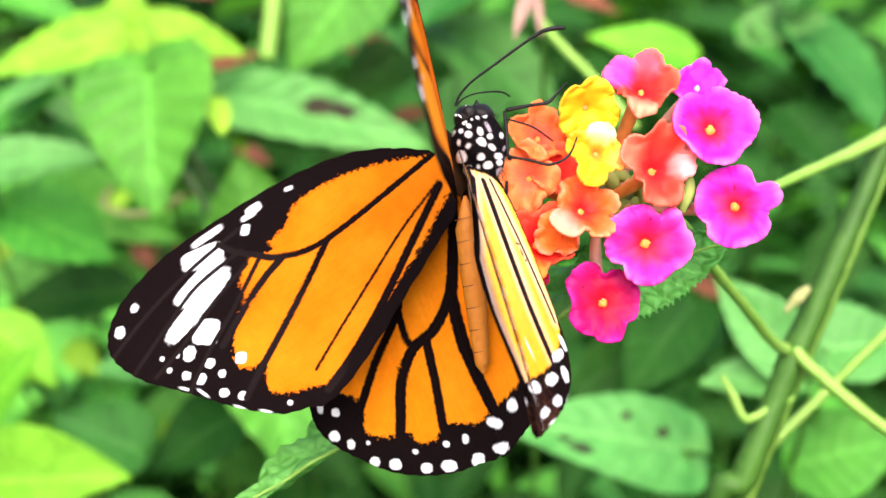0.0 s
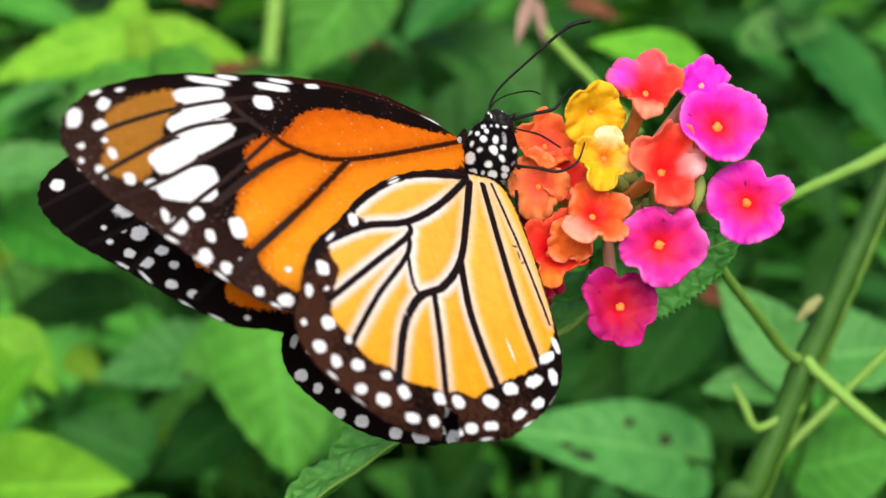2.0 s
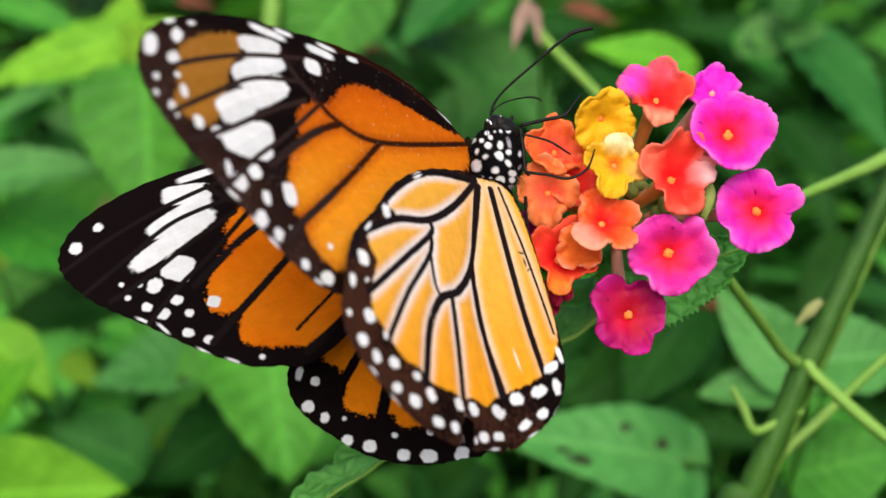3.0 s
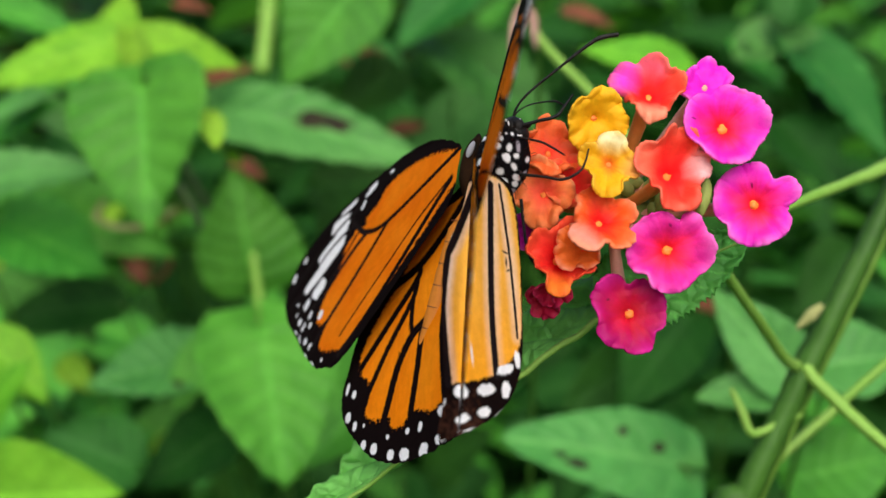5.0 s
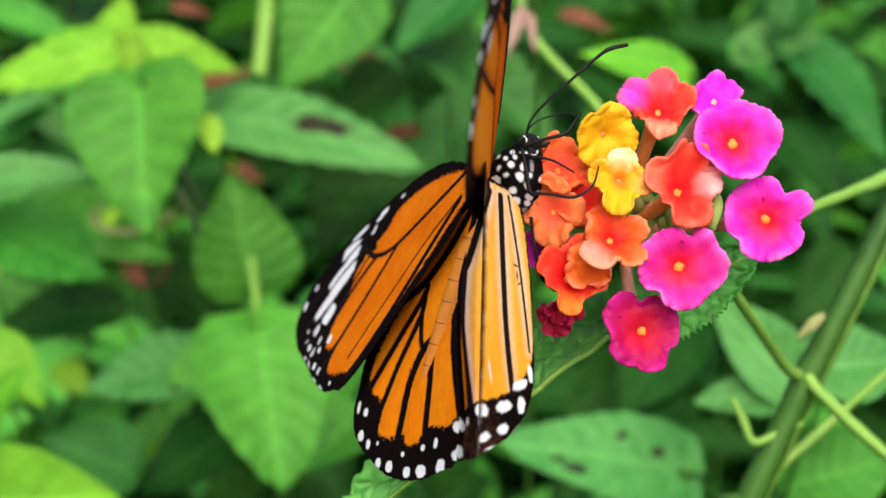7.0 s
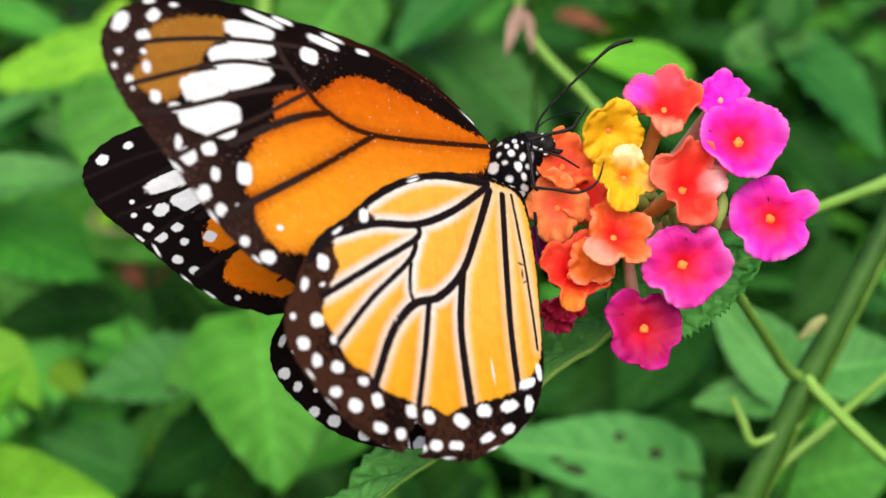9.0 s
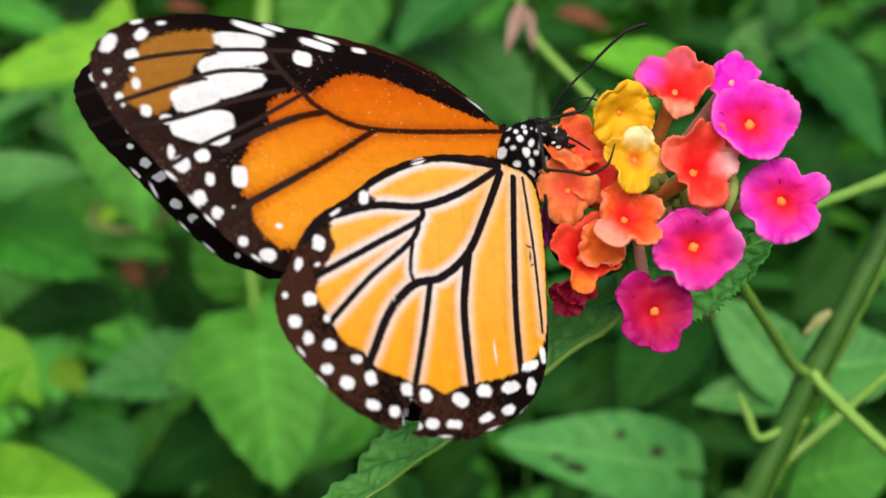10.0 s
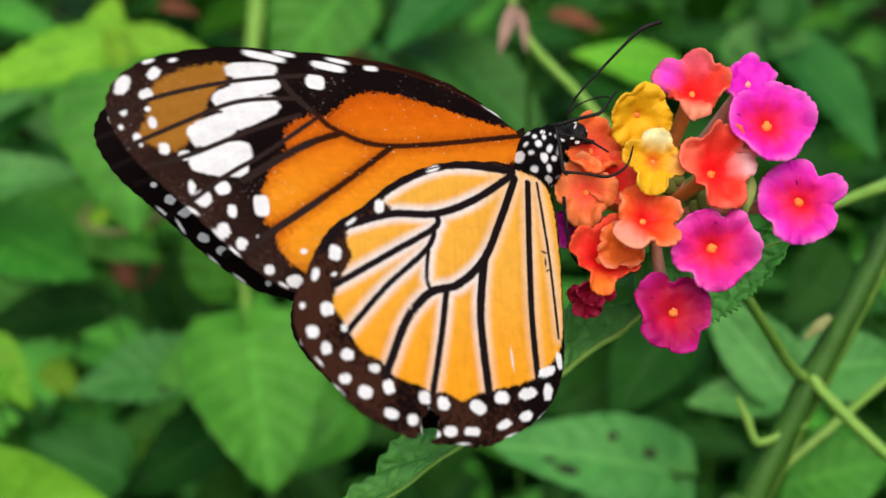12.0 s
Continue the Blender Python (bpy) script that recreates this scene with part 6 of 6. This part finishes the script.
    walk(head, part([(0, -0.74, 0.00, 3.09, 0.0, -16.0, -0.0), (0.2, -0.56, -0.00, 3.13, -0.0, -12.4, 0.0), (0.5, -0.28, -0.00, 3.34, 0.0, -7.0, 0.0), (1, 0.11, -0.00, 3.07, 0.0, 3.0, 0.0), (1.5, -0.04, -0.00, 2.95, 0.0, -1.0, -0.0), (2, 0.17, -0.00, 3.26, 0.0, 2.0, 0.0), (2.5, 0.28, -0.00, 3.43, 0.0, -1.0, -0.0), (3, -0.11, 0.00, 3.24, 0.0, -3.0, -0.0), (3.2, -0.07, -0.00, 3.24, 0.0, -2.7, -0.0), (4.8, 0.29, -0.00, 3.32, 0.0, -0.3, 0.0), (5, 0.33, -0.00, 3.35, 0.0, -0.0, 0.0), (5.5, 0.61, 0.00, 3.11, -0.0, 2.0, -0.0), (6, 0.63, 0.00, 3.16, 0.0, 3.0, 0.0), (6.5, 0.65, 0.00, 3.22, 0.0, 4.0, 0.0), (7, 0.57, 0.00, 3.60, 0.0, 6.0, 0.0), (7.2, 0.69, -0.00, 3.55, 0.0, 7.9, -0.0), (8.8, 1.72, -0.00, 3.23, -0.0, 23.1, -0.0), (9, 1.85, 0.00, 3.21, 0.0, 25.0, -0.0), (9.5, 2.01, -0.00, 2.90, 0.0, 28.0, 0.0), (10, 2.47, 0.00, 2.78, -0.0, 27.4, -0.0), (10.5, 2.48, -0.00, 2.86, 0.0, 26.8, 0.0), (11, 2.21, 0.00, 2.88, 0.0, 26.2, 0.0), (11.5, 1.99, 0.00, 3.17, 0.0, 25.6, 0.0), (12, 2.04, 0.00, 3.83, -0.0, 25.0, -0.0)]))
    walk(right_fore, part([(0, -3.10, 0.40, -0.83, 2.5, 35.8, 87.6), (0.2, -2.53, 0.32, 1.40, -11.7, 7.7, 75.2), (0.5, -3.02, 0.48, 1.37, -12.3, 5.7, 65.9), (1, -3.29, 0.41, 0.85, -25.2, -2.7, 46.0), (1.5, -3.26, 0.50, 0.69, -27.9, -5.2, 39.7), (2, -2.93, 0.49, 0.76, -30.5, -9.0, 38.5), (2.5, -3.07, 0.55, 1.11, -24.3, -3.0, 44.6), (3, -2.89, 0.47, 1.26, -19.1, 1.9, 53.1), (3.2, -3.13, 0.43, 1.33, -17.5, 3.9, 59.0), (3.7, -3.00, 0.40, 0.90, -12.6, 6.8, 69.5), (4.1, -2.70, 0.40, 0.50, -9.5, 9.5, 77.5), (4.45, -2.60, 0.40, -0.20, -2.5, 18.5, 86.5), (4.8, -2.53, 0.40, -0.56, 2.2, 25.4, 92.1), (5, -2.34, 0.40, -0.38, 3.1, 24.2, 92.2), (5.5, -2.31, 0.40, -0.55, 2.5, 24.3, 91.6), (6, -2.42, 0.40, -0.59, 0.3, 24.5, 90.3), (6.5, -2.52, 0.40, -0.62, -2.0, 24.7, 89.1), (7, -2.72, 0.40, 0.03, -2.9, 30.6, 82.8), (7.2, -2.27, 0.40, 0.16, -2.9, 31.6, 78.8), (7.5, -2.50, 0.38, 0.50, -8.5, 17.0, 73.5), (7.85, -2.80, 0.36, 0.70, -12.6, 6.5, 65.0), (8.3, -3.00, 0.35, 0.60, -18.0, 0.5, 54.0), (8.8, -2.95, 0.32, 0.73, -22.7, -5.8, 42.1), (9, -2.94, 0.32, 1.03, -25.4, -9.0, 37.3), (9.5, -2.86, 0.25, 1.07, -27.8, -14.1, 31.1), (10, -2.69, 0.23, 1.17, -28.3, -16.4, 29.6), (10.5, -2.71, 0.17, 1.20, -28.2, -18.2, 29.7), (11, -2.76, 0.15, 1.24, -28.5, -19.7, 29.4), (11.5, -2.78, 0.19, 1.27, -29.1, -22.4, 28.0), (12, -2.69, 0.25, 1.16, -30.2, -23.2, 28.4)]))
    walk(left_fore, part([(0, -4.34, 3.23, 0.46, -24.2, -20.5, -3.5), (0.2, -4.42, 3.19, 0.18, -26.5, -18.0, 8.2), (0.5, -4.65, 3.10, 0.53, -27.3, -15.9, 18.3), (1, -5.41, 3.14, -0.20, -33.1, -12.5, 32.2), (1.5, -4.43, 3.07, 0.50, -35.7, -11.4, 24.9), (2, -4.02, 3.05, 0.28, -35.6, -15.2, 22.7), (2.5, -4.10, 3.07, 0.55, -32.0, -16.7, 20.7), (3, -4.13, 3.10, 0.71, -31.7, -18.7, 13.9), (3.2, -4.17, 3.14, 0.66, -31.3, -22.1, 7.7), (4.8, -4.25, 3.21, 0.31, -17.2, -31.8, -53.3), (5, -4.35, 3.20, 0.85, -16.3, -32.0, -56.7), (5.5, -4.28, 3.21, 0.29, -17.7, -32.2, -58.4), (6, -4.23, 3.21, 0.18, -16.4, -33.2, -60.7), (6.5, -4.17, 3.21, 0.07, -14.9, -34.2, -63.2), (7, -4.64, 3.21, 0.43, -16.5, -35.2, -58.3), (7.2, -4.34, 3.21, 0.20, -16.9, -35.5, -54.9), (8.8, -3.78, 3.17, 0.85, -31.0, -27.4, -1.1), (9, -3.72, 3.17, 0.94, -32.6, -25.8, 5.3), (9.5, -4.01, 3.16, 1.32, -33.4, -22.9, 12.0), (10, -4.24, 3.14, 0.92, -27.4, -19.7, 18.1), (10.5, -4.42, 3.06, 0.85, -27.4, -21.6, 19.4), (11, -4.21, 3.15, 0.97, -27.1, -23.1, 17.1), (11.5, -4.22, 3.18, 0.91, -27.2, -25.8, 15.9), (12, -4.13, 3.17, 0.84, -28.4, -27.1, 17.0)]))
    walk(right_hind, part([(0, -2.20, -4.58, -3.09, -4.0, 17.3, 86.9), (0.2, -2.28, -4.64, -2.80, -10.0, 12.7, 72.3), (0.5, -2.58, -4.69, -2.79, -15.2, 11.5, 62.9), (1, -2.99, -4.57, -3.45, -27.1, 4.1, 43.6), (1.5, -3.08, -4.42, -3.56, -29.9, 1.6, 37.7), (2, -2.72, -4.36, -3.41, -32.5, -1.7, 36.2), (2.5, -2.88, -4.53, -3.11, -27.4, 3.6, 42.1), (3, -2.77, -4.66, -2.98, -22.7, 7.8, 50.5), (3.2, -2.84, -4.70, -2.90, -20.5, 9.1, 56.8), (4.8, -2.88, -4.58, -2.69, -7.6, 20.9, 86.3), (5, -2.90, -4.59, -2.53, -6.7, 20.7, 87.2), (5.5, -3.12, -4.59, -2.48, -5.8, 19.3, 86.9), (6, -2.99, -4.59, -2.54, -7.7, 18.8, 86.1), (6.5, -2.85, -4.59, -2.59, -9.6, 18.3, 85.4), (7, -3.13, -4.60, -2.01, -10.8, 16.1, 85.4), (7.2, -2.63, -4.59, -2.54, -14.4, 14.6, 76.3), (8.8, -2.72, -4.86, -3.63, -28.8, -5.5, 40.5), (9, -2.51, -4.88, -3.35, -29.7, -8.0, 35.5), (9.5, -2.42, -4.82, -3.31, -30.3, -11.5, 30.4), (10, -2.26, -4.75, -3.06, -29.4, -12.1, 28.3), (10.5, -2.22, -4.72, -3.09, -29.3, -12.4, 27.3), (11, -2.33, -4.76, -3.12, -29.3, -12.8, 27.4), (11.5, -2.37, -4.68, -3.13, -28.9, -14.7, 26.6), (12, -2.42, -4.60, -3.34, -30.3, -15.1, 28.1)]))
    walk(right_fold, part([(0, -2.20, -4.53, -3.09, -18.0, 9.3, 47.9), (0.2, -2.28, -4.59, -2.80, -17.7, 6.7, 46.0), (0.5, -2.57, -4.65, -2.79, -21.8, 5.2, 43.8), (1, -2.98, -4.52, -3.45, -29.2, -0.4, 35.1), (1.5, -3.08, -4.37, -3.55, -30.6, 0.2, 35.2), (2, -2.72, -4.31, -3.41, -33.1, -3.7, 32.9), (2.5, -2.88, -4.48, -3.11, -29.2, 0.0, 35.4), (3, -2.76, -4.61, -2.98, -27.0, 1.1, 36.0), (3.2, -2.83, -4.65, -2.89, -24.4, 3.2, 40.0), (4.8, -3.03, -4.53, -2.59, -25.6, 4.5, 35.3), (5, -3.05, -4.54, -2.43, -25.4, 3.1, 32.2), (5.5, -3.27, -4.54, -2.38, -23.7, 2.7, 31.8), (6, -3.14, -4.54, -2.44, -24.3, 1.7, 32.9), (6.5, -3.00, -4.54, -2.49, -25.0, 1.3, 35.0), (7, -3.28, -4.55, -1.91, -24.0, 0.6, 39.2), (7.2, -2.78, -4.54, -2.44, -24.2, 2.0, 41.1), (8.8, -2.72, -4.81, -3.63, -29.0, -6.5, 38.8), (9, -2.50, -4.83, -3.35, -29.9, -10.0, 32.1), (9.5, -2.42, -4.77, -3.31, -30.2, -12.0, 29.7), (10, -2.26, -4.70, -3.06, -29.3, -11.6, 29.2), (10.5, -2.22, -4.67, -3.09, -29.1, -12.0, 28.2), (11, -2.33, -4.71, -3.12, -29.2, -12.8, 27.6), (11.5, -2.37, -4.63, -3.13, -28.8, -14.5, 27.3), (12, -2.42, -4.55, -3.34, -30.3, -14.3, 29.6)]))
    walk(left_hind, part([(0, -4.59, 3.05, -4.72, -1.5, -9.3, -10.9), (0.2, -4.08, 2.99, -3.85, -7.6, -9.8, -5.0), (0.5, -2.88, 2.92, -3.44, -15.7, -7.5, 5.6), (1, -1.37, 2.92, -3.55, -21.0, -6.3, 11.2), (1.5, -1.29, 2.95, -3.27, -21.7, -6.1, 13.0), (2, -0.94, 2.97, -2.94, -22.1, -9.7, 12.9), (2.5, -1.65, 2.93, -3.45, -21.5, -9.2, 9.1), (3, -2.30, 2.91, -3.52, -20.6, -11.4, 4.0), (3.2, -3.37, 2.95, -3.25, -20.6, -17.4, -4.7), (4.8, -2.81, 3.01, -3.84, -12.5, -29.3, -49.0), (5, -2.96, 3.00, -3.77, -11.7, -29.9, -51.8), (5.5, -3.01, 3.00, -3.87, -12.4, -29.2, -53.2), (6, -3.23, 3.00, -4.06, -10.6, -30.5, -53.2), (6.5, -3.44, 3.00, -4.27, -8.7, -31.8, -53.3), (7, -3.72, 3.00, -3.58, -7.8, -32.6, -53.0), (7.2, -3.46, 2.99, -3.99, -8.6, -32.2, -49.2), (8.8, -2.16, 2.97, -3.86, -18.1, -24.5, -12.0), (9, -2.03, 2.98, -3.15, -19.3, -23.2, -6.3), (9.5, -2.15, 3.00, -2.19, -21.1, -21.0, 1.8), (10, -1.19, 2.91, -1.85, -20.1, -19.7, 6.0), (10.5, -1.02, 2.87, -1.65, -18.9, -19.8, 4.5), (11, -0.98, 2.87, -1.78, -19.6, -20.5, 4.0), (11.5, -1.26, 2.88, -1.91, -19.8, -22.4, 4.6), (12, -1.88, 3.00, -2.37, -21.2, -22.3, 8.0)]))
    walk(left_fold, part([(0, -4.59, 3.15, -4.72, -2.5, -7.8, 27.5), (0.2, -4.08, 3.09, -3.85, -7.0, -4.7, 33.3), (0.5, -2.88, 3.02, -3.44, -10.0, -1.0, 38.7), (1, -1.37, 3.02, -3.55, -14.1, 3.7, 47.2), (1.5, -1.29, 3.05, -3.27, -15.0, 4.8, 54.3), (2, -0.94, 3.07, -2.94, -15.0, 6.9, 61.4), (2.5, -1.65, 3.03, -3.45, -14.7, 7.1, 60.9), (3, -2.30, 3.01, -3.52, -13.6, 8.1, 60.5), (3.2, -3.37, 3.05, -3.25, -16.1, 7.3, 57.3), (4.8, -2.81, 3.11, -3.84, -15.8, 10.4, 58.6), (5, -2.96, 3.10, -3.77, -16.6, 10.0, 56.0), (5.5, -3.01, 3.10, -3.87, -15.7, 10.4, 54.4), (6, -3.23, 3.10, -4.06, -17.5, 9.2, 55.0), (6.5, -3.44, 3.10, -4.27, -19.3, 8.1, 55.6), (7, -3.72, 3.10, -3.58, -20.3, 7.6, 56.3), (7.2, -3.46, 3.09, -3.99, -19.7, 8.2, 59.7), (8.8, -2.16, 3.07, -3.86, -19.6, 5.6, 63.3), (9, -2.03, 3.08, -3.15, -19.0, 6.7, 67.4), (9.5, -2.15, 3.10, -2.19, -18.2, 7.9, 72.1), (10, -1.19, 3.01, -1.85, -17.4, 6.6, 73.8), (10.5, -1.02, 2.97, -1.65, -17.9, 4.6, 69.8), (11, -0.98, 2.97, -1.78, -19.4, 3.9, 66.0), (11.5, -1.26, 2.98, -1.91, -21.7, 2.0, 63.6), (12, -1.88, 3.10, -2.37, -22.9, 2.0, 63.6)]))
    for a in (antenna_near, antenna_far):
        walk(a, part([(0, -1.54, -0.10, 4.42, 0.0, 19.0, -0.0), (0.2, -1.38, -0.10, 4.41, -0.0, 17.2, -0.0), (0.5, -1.11, -0.10, 4.51, 0.0, 14.5, 0.0), (1, -0.63, -0.10, 4.19, 0.0, 3.0, 0.0), (1.5, -0.79, -0.10, 4.15, 0.0, -1.5, 0.0), (2, -0.61, -0.10, 4.32, 0.0, -5.0, 0.0), (2.5, -0.41, -0.10, 4.40, 0.0, -2.5, 0.0), (3, -0.69, -0.10, 4.36, 0.0, 1.0, 0.0), (3.2, -0.60, -0.10, 4.34, 0.0, 0.2, -0.0), (4.8, 0.07, -0.10, 4.32, 0.0, -6.2, 0.0), (5, 0.15, -0.10, 4.34, 0.0, -7.0, -0.0), (5.5, 0.22, -0.10, 4.58, -0.0, -7.8, -0.0), (6, 0.09, -0.10, 4.55, 0.0, -9.5, -0.0), (6.5, -0.04, -0.10, 4.51, 0.0, -11.2, -0.0), (7, -0.02, -0.10, 4.69, 0.0, -12.0, -0.0), (7.2, 0.05, -0.10, 4.61, 0.0, -13.1, 0.0), (8.8, 0.63, -0.10, 4.05, -0.0, -21.9, 0.0), (9, 0.71, -0.10, 4.00, 0.0, -23.0, -0.0), (9.5, 0.80, -0.10, 4.35, 0.0, -25.3, 0.0), (10, 1.20, -0.10, 4.33, -0.0, -26.3, 0.0), (10.5, 1.15, -0.10, 4.50, 0.0, -27.2, 0.0), (11, 0.88, -0.10, 4.31, 0.0, -28.1, 0.0), (11.5, 0.68, -0.10, 4.39, 0.0, -29.1, -0.0), (12, 0.74, -0.10, 4.84, -0.0, -30.0, -0.0)]))
    for a in legs:
        walk(a, part([(0, 3.34, 0.50, 2.94, 0.0, 16.4, -0.0), (0.2, 3.36, 0.44, 3.09, 0.0, 15.2, -0.0), (0.5, 3.40, 0.35, 3.42, 0.0, 13.4, 0.0), (1, 2.03, -0.01, 3.25, 0.0, 2.5, -0.0), (1.5, 1.52, 0.10, 3.10, 0.0, -1.3, -0.0), (2, 1.68, -0.10, 3.56, 0.0, -5.0, 0.0), (2.5, 2.12, -0.13, 3.42, 0.0, -1.5, -0.0), (3, 2.38, -0.55, 3.31, 0.0, 0.6, -0.0), (3.2, 2.20, -0.61, 3.34, -0.0, -0.5, 0.0), (4.8, 0.56, -1.15, 3.31, 0.0, -10.4, -0.0), (5, 0.36, -1.22, 3.29, -0.0, -11.7, -0.0), (5.5, 0.23, -1.27, 3.13, -0.0, -12.2, -0.0), (6, 0.11, -1.65, 3.28, -0.0, -13.1, 0.0), (6.5, -0.26, -1.92, 2.99, 0.0, -14.6, 0.0), (7, -0.22, -2.03, 3.23, -0.0, -14.5, -0.0), (7.2, -0.19, -2.08, 3.19, 0.0, -15.2, 0.0), (8.8, 0.08, -2.48, 2.90, 0.0, -20.8, 0.0), (9, 0.12, -2.53, 2.88, 0.0, -21.5, -0.0), (9.5, 0.09, -2.59, 3.09, 0.0, -23.3, 0.0), (10, 0.07, -2.86, 3.27, -0.0, -24.0, -0.0), (10.5, 0.10, -2.65, 3.30, -0.0, -24.5, -0.0), (11, -0.04, -2.82, 3.51, 0.0, -24.9, -0.0), (11.5, -0.07, -2.55, 3.81, 0.0, -25.7, -0.0), (12, -0.12, -2.36, 3.60, -0.0, -26.7, -0.0)]))


motions()
